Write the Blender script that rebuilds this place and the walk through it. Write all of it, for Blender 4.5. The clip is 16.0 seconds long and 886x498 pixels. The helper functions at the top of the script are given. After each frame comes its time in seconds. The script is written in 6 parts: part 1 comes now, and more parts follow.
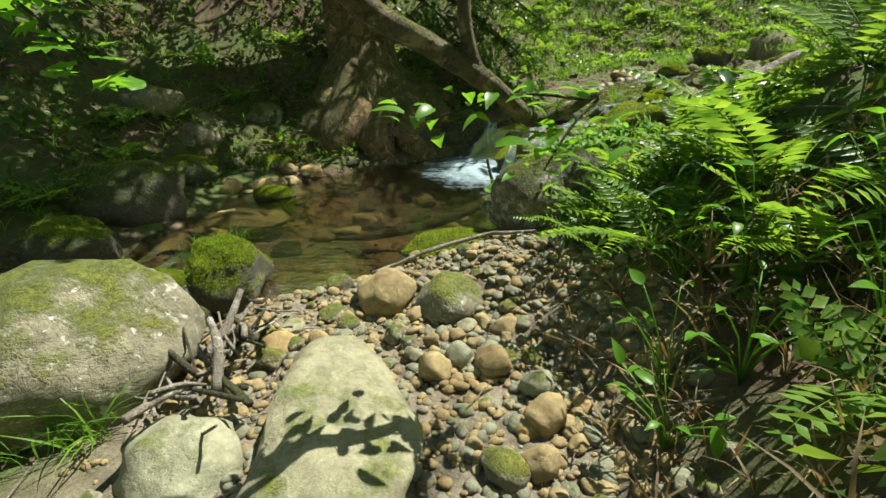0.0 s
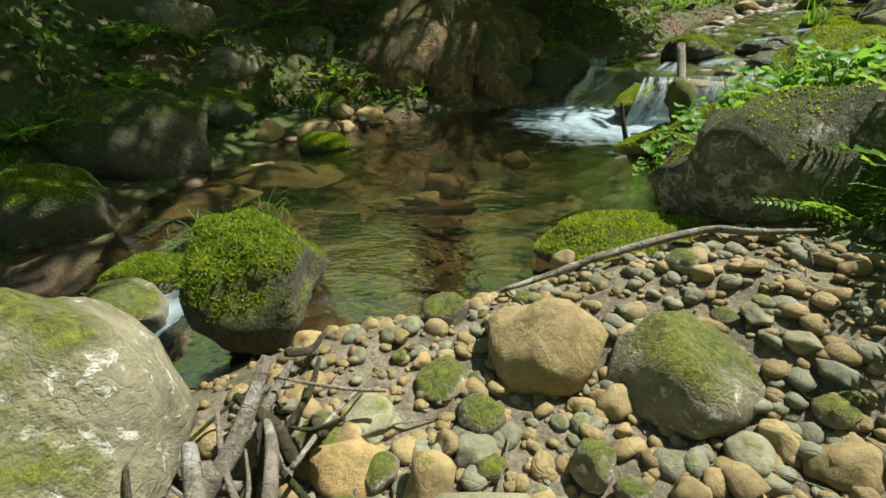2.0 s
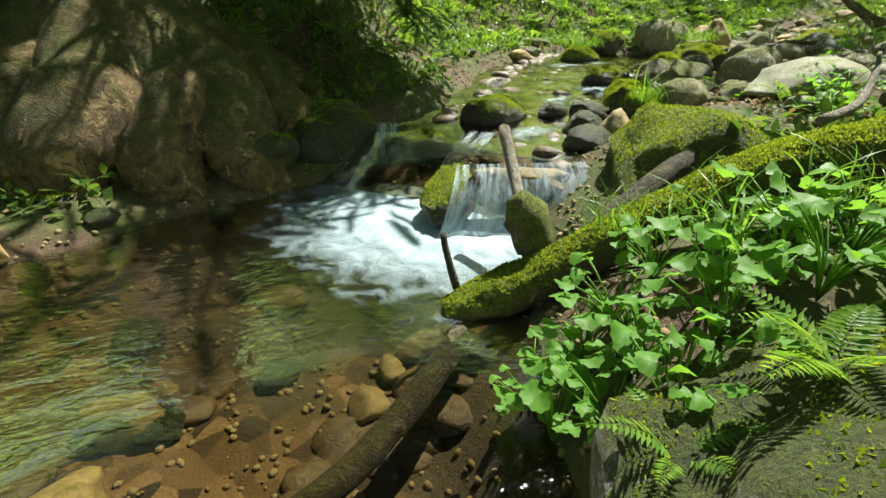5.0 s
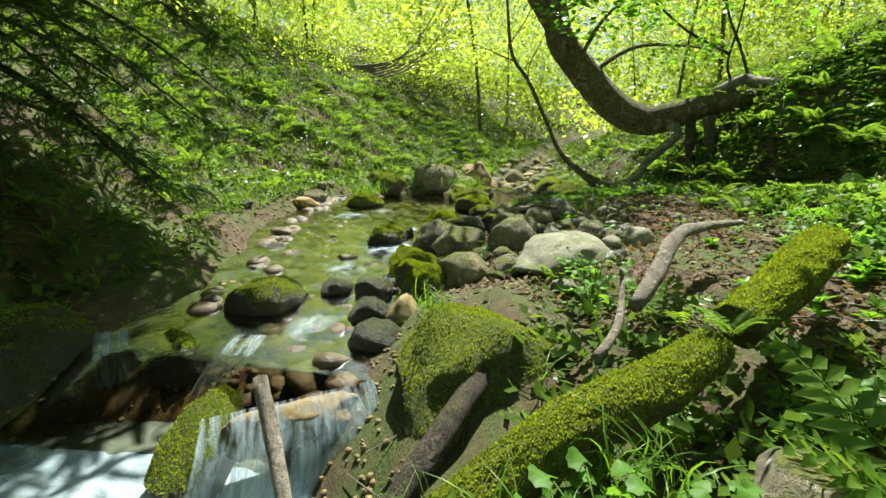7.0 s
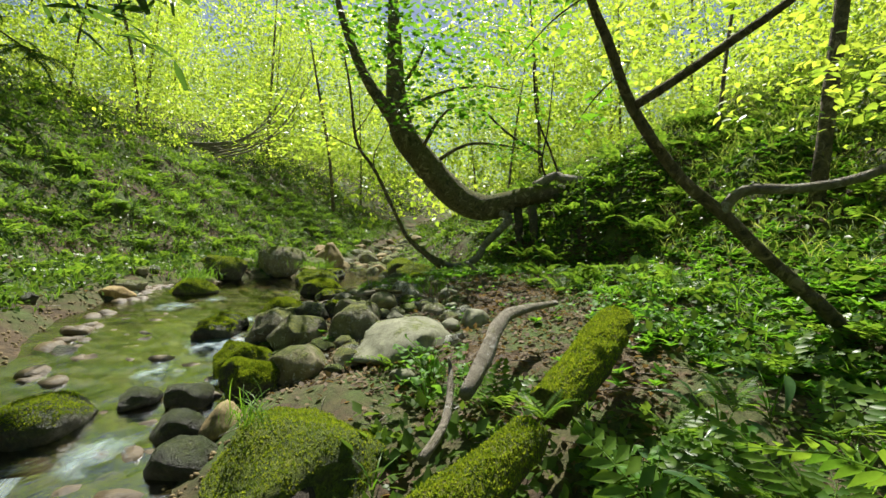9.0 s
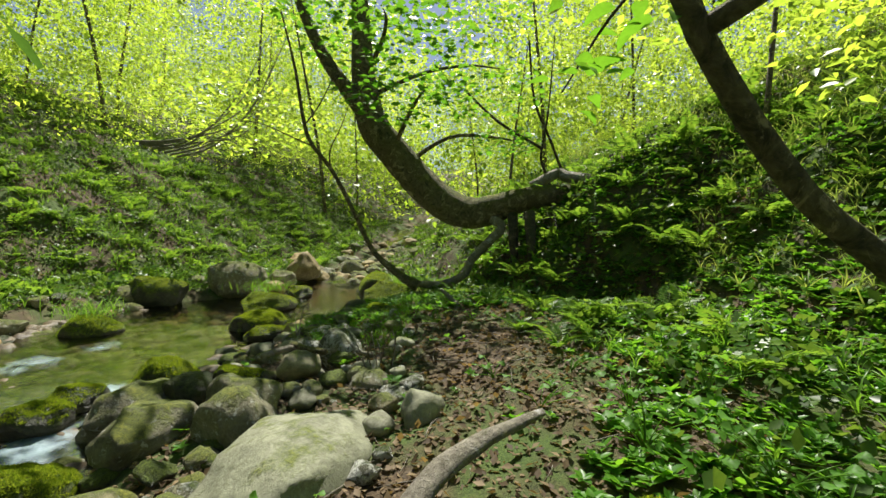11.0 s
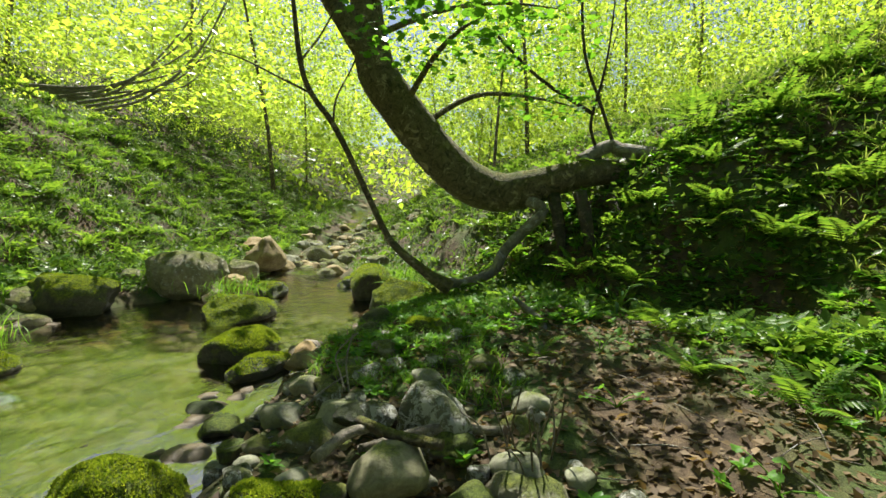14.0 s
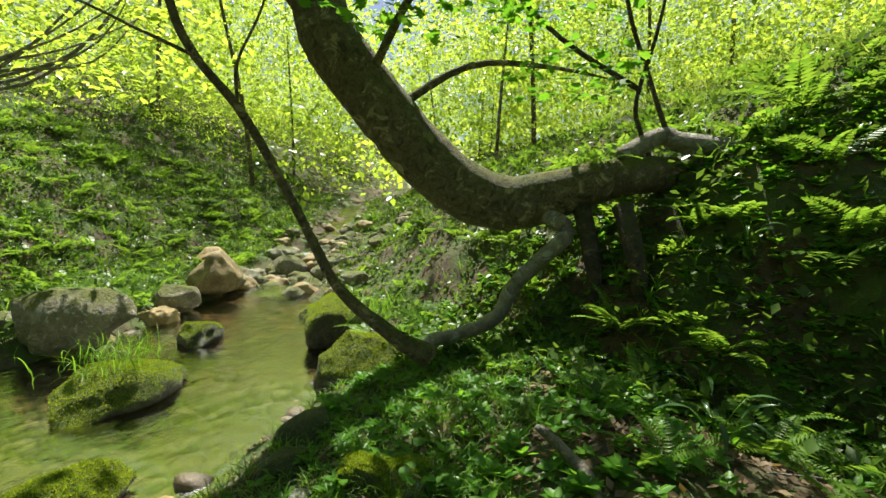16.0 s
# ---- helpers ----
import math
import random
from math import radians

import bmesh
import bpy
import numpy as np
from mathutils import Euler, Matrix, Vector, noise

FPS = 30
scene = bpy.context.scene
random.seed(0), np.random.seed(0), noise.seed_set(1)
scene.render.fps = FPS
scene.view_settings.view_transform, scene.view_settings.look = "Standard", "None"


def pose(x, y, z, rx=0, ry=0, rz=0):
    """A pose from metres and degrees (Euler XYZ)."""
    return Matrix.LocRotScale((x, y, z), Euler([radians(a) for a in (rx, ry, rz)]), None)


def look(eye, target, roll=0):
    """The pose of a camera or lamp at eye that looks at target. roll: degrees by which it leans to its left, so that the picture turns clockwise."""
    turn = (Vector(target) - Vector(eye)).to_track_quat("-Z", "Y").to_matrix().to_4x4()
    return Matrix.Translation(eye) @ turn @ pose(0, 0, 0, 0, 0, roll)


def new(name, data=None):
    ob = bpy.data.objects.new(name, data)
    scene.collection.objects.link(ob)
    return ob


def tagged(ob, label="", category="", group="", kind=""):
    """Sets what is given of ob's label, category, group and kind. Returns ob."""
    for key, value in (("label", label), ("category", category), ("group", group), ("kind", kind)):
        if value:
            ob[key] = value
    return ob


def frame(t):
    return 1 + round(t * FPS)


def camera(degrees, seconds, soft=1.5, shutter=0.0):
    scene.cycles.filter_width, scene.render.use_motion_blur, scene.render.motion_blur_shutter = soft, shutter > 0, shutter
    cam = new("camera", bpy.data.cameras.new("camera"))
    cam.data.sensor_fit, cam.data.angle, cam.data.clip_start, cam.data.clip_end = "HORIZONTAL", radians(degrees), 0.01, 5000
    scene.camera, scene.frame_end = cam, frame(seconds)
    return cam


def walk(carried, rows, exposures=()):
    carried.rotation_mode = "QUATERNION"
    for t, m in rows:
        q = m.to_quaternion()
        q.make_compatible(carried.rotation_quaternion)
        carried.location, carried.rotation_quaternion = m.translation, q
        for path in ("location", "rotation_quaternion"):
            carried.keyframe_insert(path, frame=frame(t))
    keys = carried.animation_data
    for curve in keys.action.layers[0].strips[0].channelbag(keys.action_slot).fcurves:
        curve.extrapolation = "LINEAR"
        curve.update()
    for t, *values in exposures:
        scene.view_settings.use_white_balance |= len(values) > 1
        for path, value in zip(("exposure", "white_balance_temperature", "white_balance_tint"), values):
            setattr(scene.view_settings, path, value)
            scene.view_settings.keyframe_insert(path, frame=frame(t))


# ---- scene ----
cam = camera(87.9, 16.0)
PATH = [
    (0, (0.66, 0.782, 1.617), (0.561, 2.635, 0.87), -2.9),
    (0.5, (0.523, 0.982, 1.729), (0.247, 2.786, 0.91), -2.7),
    (1, (0.377, 1.371, 1.592), (-0.014, 3.107, 0.679), -3.1),
    (1.5, (0.202, 1.781, 1.358), (-0.209, 3.514, 0.448), -2.9),
    (2, (-0.067, 2.301, 1.221), (-0.331, 4.062, 0.31), -2.3),
    (2.5, (-0.067, 3.104, 1.24), (-0.138, 4.879, 0.322), -1.5),
    (3, (-0.08, 3.48, 1.315), (-0.031, 5.265, 0.415), -0.6),
    (3.2, (-0.18, 3.667, 1.314), (-0.078, 5.469, 0.452), -0.5),
    (5.3, (0.378, 4.898, 1.457), (1.039, 6.594, 0.63), 1.6),
    (5.5, (0.465, 5.075, 1.492), (1.2, 6.744, 0.67), 1.7),
    (6, (0.658, 5.278, 1.617), (1.601, 6.9, 0.925), 2.5),
    (6.2, (0.74, 5.357, 1.755), (1.766, 6.957, 1.131), 2.0),
    (6.5, (0.81, 5.359, 1.866), (1.954, 6.916, 1.349), 2.7),
    (7, (0.837, 5.35, 2.019), (2.151, 6.814, 1.657), 2.8),
    (7.5, (0.863, 5.313, 2.11), (2.309, 6.673, 1.871), 3.0),
    (8, (0.913, 5.296, 2.16), (2.456, 6.557, 1.994), 3.0),
    (8.5, (0.982, 5.252, 2.131), (2.601, 6.422, 2.041), 2.9),
    (9, (1.028, 5.243, 2.125), (2.741, 6.276, 2.128), 2.6),
    (9.2, (1.12, 5.23, 2.108), (2.863, 6.209, 2.135), 2.4),
    (11.3, (3.351, 5.971, 2.649), (5.018, 7.075, 2.604), 1.8),
    (11.5, (3.386, 6.11, 2.673), (5.035, 7.24, 2.61), 1.8),
    (12, (3.459, 6.355, 2.787), (5.074, 7.533, 2.713), 1.9),
    (12.5, (3.619, 6.646, 2.721), (5.241, 7.812, 2.612), 1.9),
    (13, (3.866, 7.171, 2.869), (5.533, 8.268, 2.731), 2.1),
    (13.5, (3.884, 7.903, 2.782), (5.63, 8.876, 2.702), 2.3),
    (14, (4.268, 8.238, 2.628), (6.085, 9.068, 2.538), 2.5),
    (14.5, (4.883, 8.593, 2.476), (6.753, 9.288, 2.332), 2.6),
    (15, (5.54, 8.621, 2.628), (7.432, 9.255, 2.493), 2.6),
    (15.5, (6.246, 8.75, 2.928), (8.109, 9.467, 2.801), 2.3),
    (15.7, (6.398, 8.794, 3.004), (8.226, 9.599, 2.907), 1.9),
    (16, (6.553, 9.033, 3.126), (8.364, 9.869, 2.984), 2.0),
]
walk(cam, [(t, look(eye, target, roll)) for t, eye, target, roll in PATH], [(0.0, 1.15, 6500, 10), (1.5, 0.95, 6500, 10), (3.2, 1.2, 6500, 10), (6.0, 1.4, 6500, 10), (7.5, 1.2, 6500, 10), (9.0, 0.88, 6500, 10), (12.5, 0.9, 6500, 10), (14.5, 1.25, 6500, 10), (16.0, 1.2, 6500, 10)])

# ---- world, sun, exposure ----
SUN_TO = Vector((0.42, 0.30, 0.86)).normalized()
world = bpy.data.worlds.new("world")
scene.world = world
world.use_nodes = True
wn = world.node_tree.nodes
sky = wn.new("ShaderNodeTexSky")
sky.sky_type, sky.sun_disc = "NISHITA", False
sky.sun_elevation = math.asin(SUN_TO.z)
sky.sun_rotation = math.atan2(SUN_TO.x, SUN_TO.y)
wn["Background"].inputs["Strength"].default_value = 0.05
world.node_tree.links.new(sky.outputs["Color"], wn["Background"].inputs["Color"])
sun = new("sun", bpy.data.lights.new("sun", "SUN"))
sun.data.energy, sun.data.angle, sun.data.color = 5.0, radians(0.53), (1.0, 0.95, 0.86)
sun.matrix_world = look((0, 0, 40), Vector((0, 0, 40)) - SUN_TO)


# ---- mesh helpers ----
def mesh_from(name, verts, tris, mat, smooth=True):
    """One mesh from arrays of vertices and triangles."""
    me = bpy.data.meshes.new(name)
    verts, tris = np.asarray(verts, np.float32), np.asarray(tris, np.int32)
    n, k = len(tris), tris.shape[1]
    me.vertices.add(len(verts))
    me.vertices.foreach_set("co", verts.ravel())
    me.loops.add(n * k)
    me.loops.foreach_set("vertex_index", tris.ravel())
    me.polygons.add(n)
    me.polygons.foreach_set("loop_start", np.arange(0, n * k, k, dtype=np.int32))
    me.polygons.foreach_set("loop_total", np.full(n, k, np.int32))
    me.polygons.foreach_set("use_smooth", np.full(n, smooth))
    me.materials.append(mat)
    me.update()
    me.validate()
    return me


def part(name, me, parent, label="", m=None):
    """Links a mesh as one object under a thing or a part."""
    ob = new(name, me)
    ob.parent = parent
    if m is not None:
        ob.matrix_basis = m
    return tagged(ob, label)


def thing(name, x, y, z, label, category, group="", rz=0.0):
    ob = new(name)
    ob.matrix_basis = pose(x, y, z, 0, 0, rz)
    ob.empty_display_size = 0.1
    return tagged(ob, label, category, group)


def stuff(name, me, label, category):
    return tagged(new(name, me), label, category, "", "stuff")


def merge(pieces):
    """Joins (verts, tris) pairs."""
    vs, ts, n = [], [], 0
    for v, t in pieces:
        vs.append(np.asarray(v, float))
        ts.append(np.asarray(t, int) + n)
        n += len(v)
    return np.concatenate(vs), np.concatenate(ts)


def scatter(proto, mats, locs):
    """Many copies of one small (verts, tris) at 3x3 matrices and places, as one pair."""
    v, t = proto
    v, t = np.asarray(v, float), np.asarray(t, int)
    vv = np.einsum("nij,kj->nki", mats, v) + locs[:, None, :]
    tt = t[None] + (np.arange(len(locs)) * len(v))[:, None, None]
    return vv.reshape(-1, 3), tt.reshape(-1, t.shape[1])


def turns(n, rng, tilt=0.5, size=(0.8, 1.2), yaw=None):
    """n random orientations: yaw about z, a tilt in radians, a size."""
    a = rng.uniform(0, 2 * np.pi, n) if yaw is None else yaw
    b, c = rng.normal(0, tilt, n), rng.normal(0, tilt, n)
    s = rng.uniform(*size, n)
    ca, sa, cb, sb, cc, sc = np.cos(a), np.sin(a), np.cos(b), np.sin(b), np.cos(c), np.sin(c)
    o, i = np.zeros(n), np.ones(n)
    rz = np.array([[ca, -sa, o], [sa, ca, o], [o, o, i]]).transpose(2, 0, 1)
    rx = np.array([[i, o, o], [o, cb, -sb], [o, sb, cb]]).transpose(2, 0, 1)
    ry = np.array([[cc, o, sc], [o, i, o], [-sc, o, cc]]).transpose(2, 0, 1)
    return (rz @ rx @ ry) * s[:, None, None]


# ---- materials ----
def material(name, rough=0.8):
    m = bpy.data.materials.new(name)
    m.use_nodes = True
    b = m.node_tree.nodes["Principled BSDF"]
    b.inputs["Roughness"].default_value = rough
    return m, m.node_tree.nodes, m.node_tree.links, b


def noise_node(nodes, links, scale, detail=6.0, rough=0.6, coord=None, dist=0.0):
    n = nodes.new("ShaderNodeTexNoise")
    n.inputs["Scale"].default_value, n.inputs["Detail"].default_value = scale, detail
    n.inputs["Roughness"].default_value, n.inputs["Distortion"].default_value = rough, dist
    if coord is None:
        coord = nodes.new("ShaderNodeNewGeometry").outputs["Position"]
    links.new(coord, n.inputs["Vector"])
    return n.outputs["Fac"]


def ramp(nodes, links, fac, stops):
    r = nodes.new("ShaderNodeValToRGB")
    e = r.color_ramp.elements
    while len(e) < len(stops):
        e.new(0.5)
    for el, (p, c) in zip(e, stops):
        el.position, el.color = p, (*c, 1) if len(c) == 3 else c
    links.new(fac, r.inputs["Fac"])
    return r.outputs["Color"]


def mix(nodes, links, fac, a, b, mode="MIX"):
    n = nodes.new("ShaderNodeMix")
    n.data_type, n.blend_type = "RGBA", mode
    for sock, val in ((n.inputs["Factor"], fac), (n.inputs["A"], a), (n.inputs["B"], b)):
        if isinstance(val, (int, float)):
            sock.default_value = val
        elif isinstance(val, tuple):
            sock.default_value = (*val, 1)
        else:
            links.new(val, sock)
    return n.outputs["Result"]


def calc(nodes, links, op, a, b=0.0, clamp=False):
    n = nodes.new("ShaderNodeMath")
    n.operation, n.use_clamp = op, clamp
    for sock, val in zip(n.inputs, (a, b)):
        if isinstance(val, (int, float)):
            sock.default_value = val
        else:
            links.new(val, sock)
    return n.outputs[0]


def bump(nodes, links, shader, height, strength=0.5, distance=0.02):
    b = nodes.new("ShaderNodeBump")
    b.inputs["Strength"].default_value, b.inputs["Distance"].default_value = strength, distance
    links.new(height, b.inputs["Height"])
    links.new(b.outputs["Normal"], shader.inputs["Normal"])


def up_facing(nodes, links, lo, hi):
    """0 to 1 as the surface turns to the sky, broken up by noise."""
    g = nodes.new("ShaderNodeNewGeometry")
    s = nodes.new("ShaderNodeSeparateXYZ")
    links.new(g.outputs["Normal"], s.inputs[0])
    n = noise_node(nodes, links, 5.0, 5.0, 0.65, g.outputs["Position"])
    v = calc(nodes, links, "ADD", s.outputs["Z"], calc(nodes, links, "MULTIPLY", calc(nodes, links, "SUBTRACT", n, 0.5), 1.8))
    r = nodes.new("ShaderNodeMapRange")
    r.inputs["From Min"].default_value, r.inputs["From Max"].default_value = lo, hi
    links.new(v, r.inputs["Value"])
    return r.outputs["Result"]


def stone_material(name, dark, light, moss, lo, hi, lichen=0.0, rough=0.85, relief=1.0, grain=0.7):
    """Stone with grain, blotches, pale lichen and moss on its upper faces."""
    m, n, l, b = material(name, rough)
    big = noise_node(n, l, 3.0, 8.0, 0.65, None, 0.4)
    fine = noise_node(n, l, 45.0, 6.0, 0.7)
    info = n.new("ShaderNodeObjectInfo")
    base = ramp(n, l, big, [(0.3, dark), (0.7, light)])
    base = mix(n, l, grain, base, ramp(n, l, fine, [(0.3, (0.3, 0.3, 0.3)), (0.6, (1, 1, 1)), (0.8, (1.3, 1.3, 1.25))]), "MULTIPLY")
    base = mix(n, l, 0.6, base, ramp(n, l, noise_node(n, l, 11.0, 5.0, 0.7, None, 1.0), [(0.35, (0.5, 0.48, 0.4)), (0.6, (1.1, 1.1, 1.05))]), "MULTIPLY")
    tint = ramp(n, l, info.outputs["Random"], [(0.0, (0.75, 0.72, 0.68)), (0.5, (1.0, 0.98, 0.92)), (1.0, (1.12, 1.0, 0.82))])
    base = mix(n, l, 1.0, base, tint, "MULTIPLY")
    if lichen:
        li = noise_node(n, l, 14.0, 5.0, 0.75, None, 0.6)
        base = mix(n, l, ramp(n, l, li, [(0.60 - lichen * 0.15, (0, 0, 0)), (0.66 - lichen * 0.15, (1, 1, 1))]), base, (0.42, 0.43, 0.38))
    fuzz = noise_node(n, l, 140.0, 4.0, 0.8)
    clump = noise_node(n, l, 34.0, 4.0, 0.7, None, 0.8)
    mossc = ramp(n, l, noise_node(n, l, 5.0, 6.0, 0.7), [(0.3, (moss[0] * 0.45, moss[1] * 0.6, moss[2] * 0.5)), (0.55, moss), (0.75, (moss[0] * 1.7, moss[1] * 1.45, moss[2] * 1.2))])
    mossc = mix(n, l, 0.85, mossc, ramp(n, l, clump, [(0.32, (0.18, 0.2, 0.12)), (0.55, (0.9, 0.95, 0.8)), (0.72, (1.5, 1.45, 1.2))]), "MULTIPLY")
    mossc = mix(n, l, 0.75, mossc, ramp(n, l, fuzz, [(0.3, (0.25, 0.25, 0.2)), (0.7, (1.25, 1.25, 1.1))]), "MULTIPLY")
    mask = up_facing(n, l, lo, hi)
    l.new(mix(n, l, mask, base, mossc), b.inputs["Base Color"])
    crack = n.new("ShaderNodeTexVoronoi")
    crack.feature, crack.inputs["Scale"].default_value = "DISTANCE_TO_EDGE", 5.0
    wob = n.new("ShaderNodeVectorMath")
    l.new(n.new("ShaderNodeNewGeometry").outputs["Position"], wob.inputs[0])
    nz = n.new("ShaderNodeTexNoise")
    nz.inputs["Scale"].default_value = 6.0
    l.new(nz.outputs["Color"], wob.inputs[1])
    l.new(wob.outputs[0], crack.inputs["Vector"])
    cut = ramp(n, l, crack.outputs["Distance"], [(0.0, (0, 0, 0)), (0.035, (1, 1, 1))])
    mid = noise_node(n, l, 16.0, 6.0, 0.7, None, 0.5)
    height = calc(n, l, "ADD", calc(n, l, "ADD", calc(n, l, "MULTIPLY", fine, 0.35), mid), calc(n, l, "MULTIPLY", mask, calc(n, l, "ADD", calc(n, l, "MULTIPLY", clump, 1.6), fuzz)))
    height = calc(n, l, "ADD", height, calc(n, l, "MULTIPLY", cut, 0.12))
    bump(n, l, b, height, relief, 0.035)
    return m


def leaf_material(name, low, high, through_gain=1.3, gloss=0.35):
    """A leaf: colour varied leaf by leaf, light shining through."""
    m, n, l, b = material(name, gloss)
    g = n.new("ShaderNodeNewGeometry")
    col = ramp(n, l, g.outputs["Random Per Island"], [(0.0, low), (1.0, high)])
    vein = noise_node(n, l, 30.0, 3.0, 0.6)
    col = mix(n, l, 0.35, col, ramp(n, l, vein, [(0.35, (0.6, 0.65, 0.5)), (0.65, (1.15, 1.1, 1.05))]), "MULTIPLY")
    l.new(col, b.inputs["Base Color"])
    b.inputs["Specular IOR Level"].default_value = 0.22
    tr = n.new("ShaderNodeBsdfTranslucent")
    l.new(mix(n, l, 1.0, col, (through_gain * 1.33, through_gain * 1.18, through_gain * 0.6), "MULTIPLY"), tr.inputs["Color"])
    ms = n.new("ShaderNodeMixShader")
    ms.inputs[0].default_value = 0.5
    l.new(b.outputs[0], ms.inputs[1])
    l.new(tr.outputs[0], ms.inputs[2])
    l.new(ms.outputs[0], n["Material Output"].inputs["Surface"])
    return m


def bark_material(name, dark, light, moss, lo, hi, scale=9.0):
    m, n, l, b = material(name, 0.9)
    tc = n.new("ShaderNodeNewGeometry").outputs["Position"]
    ridges = noise_node(n, l, scale, 8.0, 0.7, tc, 1.2)
    fine = noise_node(n, l, 60.0, 5.0, 0.7, tc)
    base = ramp(n, l, ridges, [(0.35, dark), (0.65, light)])
    base = mix(n, l, 0.5, base, ramp(n, l, fine, [(0.3, (0.4, 0.4, 0.4)), (0.7, (1.1, 1.1, 1.1))]), "MULTIPLY")
    pale = noise_node(n, l, 4.5, 6.0, 0.72, tc, 0.9)
    base = mix(n, l, ramp(n, l, pale, [(0.56, (0, 0, 0)), (0.62, (0.75, 0.75, 0.75))]), base, tuple(min(0.5, c * 1.7 + 0.03) for c in light))
    mask = up_facing(n, l, lo, hi)
    clump = noise_node(n, l, 38.0, 5.0, 0.75, tc, 0.8)
    mc = ramp(n, l, noise_node(n, l, 4.0, 5.0, 0.7, tc), [(0.3, (moss[0] * 0.5, moss[1] * 0.65, moss[2] * 0.5)), (0.5, moss), (0.7, (moss[0] * 1.6, moss[1] * 1.3, moss[2]))])
    mc = mix(n, l, 0.85, mc, ramp(n, l, clump, [(0.32, (0.2, 0.2, 0.12)), (0.55, (0.95, 0.95, 0.8)), (0.72, (1.5, 1.45, 1.2))]), "MULTIPLY")
    l.new(mix(n, l, mask, base, mc), b.inputs["Base Color"])
    bump(n, l, b, calc(n, l, "ADD", calc(n, l, "ADD", ridges, calc(n, l, "MULTIPLY", fine, 0.4)), calc(n, l, "MULTIPLY", mask, clump)), 1.0, 0.045)
    return m


MOSS = (0.20, 0.26, 0.03)
mat_stone_grey = stone_material("stone_grey", (0.15, 0.16, 0.11), (0.30, 0.32, 0.23), (0.12, 0.15, 0.03), 0.95, 1.25, 0.0, 0.8, 0.4, 0.35)
mat_stone_tan = stone_material("stone_tan", (0.19, 0.14, 0.055), (0.42, 0.35, 0.18), (0.16, 0.17, 0.03), 1.1, 1.4, 0.0, 0.8, 0.45, 0.35)
mat_stone_lichen = stone_material("stone_lichen", (0.10, 0.105, 0.07), (0.26, 0.27, 0.19), (0.09, 0.13, 0.02), 0.75, 1.1, 0.9)
mat_stone_moss = stone_material("stone_moss", (0.04, 0.04, 0.025), (0.13, 0.13, 0.09), MOSS, -0.1, 0.5)
mat_stone_dark = stone_material("stone_dark", (0.035, 0.035, 0.022), (0.11, 0.11, 0.075), (0.07, 0.10, 0.015), 0.1, 0.7, 0.0, 0.55)
mat_stone_half = stone_material("stone_half", (0.13, 0.125, 0.085), (0.32, 0.31, 0.22), (0.15, 0.17, 0.025), 0.5, 0.85, 0.2, 0.85, 0.6, 0.45)
mat_stone_bed = stone_material("stone_bed", (0.04, 0.031, 0.016), (0.20, 0.15, 0.08), (0.1, 0.1, 0.03), 2.2, 2.6, 0.0, 0.5, 0.5, 0.5)
# cliff's pale lichen spots are thickened to stand in for its sunlit patches
mat_stone_cliff = stone_material("stone_cliff", (0.07, 0.07, 0.045), (0.32, 0.32, 0.25), (0.10, 0.13, 0.022), 0.2, 0.7, 0.5)
mat_bark = bark_material("bark_maple", (0.045, 0.036, 0.02), (0.23, 0.185, 0.105), (0.12, 0.135, 0.022), 0.2, 0.8)
mat_bark_dark = bark_material("bark_dark", (0.03, 0.022, 0.014), (0.10, 0.075, 0.045), (0.05, 0.07, 0.012), 0.4, 1.0)
mat_bark_pale = bark_material("bark_pale", (0.16, 0.14, 0.10), (0.36, 0.33, 0.26), (0.10, 0.11, 0.03), 1.0, 1.4)
mat_bark_root = bark_material("bark_root", (0.04, 0.027, 0.012), (0.27, 0.185, 0.08), (0.08, 0.10, 0.015), 0.2, 0.8, 5.0)
mat_log_moss = bark_material("log_moss", (0.05, 0.04, 0.02), (0.15, 0.11, 0.05), (0.16, 0.20, 0.03), -0.5, 0.3)
mat_wet_wood = bark_material("wet_wood", (0.02, 0.016, 0.01), (0.09, 0.075, 0.05), (0.10, 0.11, 0.02), 0.8, 1.3)
mat_leaf_canopy = leaf_material("leaf_canopy", (0.13, 0.23, 0.035), (0.29, 0.39, 0.075), 2.2)
mat_leaf_maple = leaf_material("leaf_maple", (0.06, 0.18, 0.018), (0.12, 0.28, 0.03), 1.6)
mat_leaf_herb = leaf_material("leaf_herb", (0.09, 0.23, 0.035), (0.17, 0.35, 0.06), 1.4, 0.5)
mat_leaf_shrub = leaf_material("leaf_shrub", (0.035, 0.08, 0.018), (0.105, 0.185, 0.035), 1.3)
mat_leaf_fern = leaf_material("leaf_fern", (0.07, 0.17, 0.025), (0.17, 0.29, 0.045), 1.4)
mat_leaf_bamboo = leaf_material("leaf_bamboo", (0.05, 0.12, 0.04), (0.09, 0.19, 0.07), 1.0, 0.25)
mat_leaf_grass = leaf_material("leaf_grass", (0.08, 0.20, 0.02), (0.17, 0.33, 0.05), 1.3)
mat_leaf_conifer = leaf_material("leaf_conifer", (0.03, 0.085, 0.022), (0.08, 0.17, 0.04), 1.2)
mat_moss = leaf_material("moss_shoots", (0.11, 0.20, 0.02), (0.31, 0.40, 0.045), 1.1, 0.7)
mat_leaf_slope = leaf_material("leaf_slope", (0.12, 0.22, 0.05), (0.30, 0.38, 0.13), 1.3, 0.4)
mat_straw = leaf_material("straw", (0.15, 0.11, 0.06), (0.42, 0.34, 0.21), 0.5, 0.7)
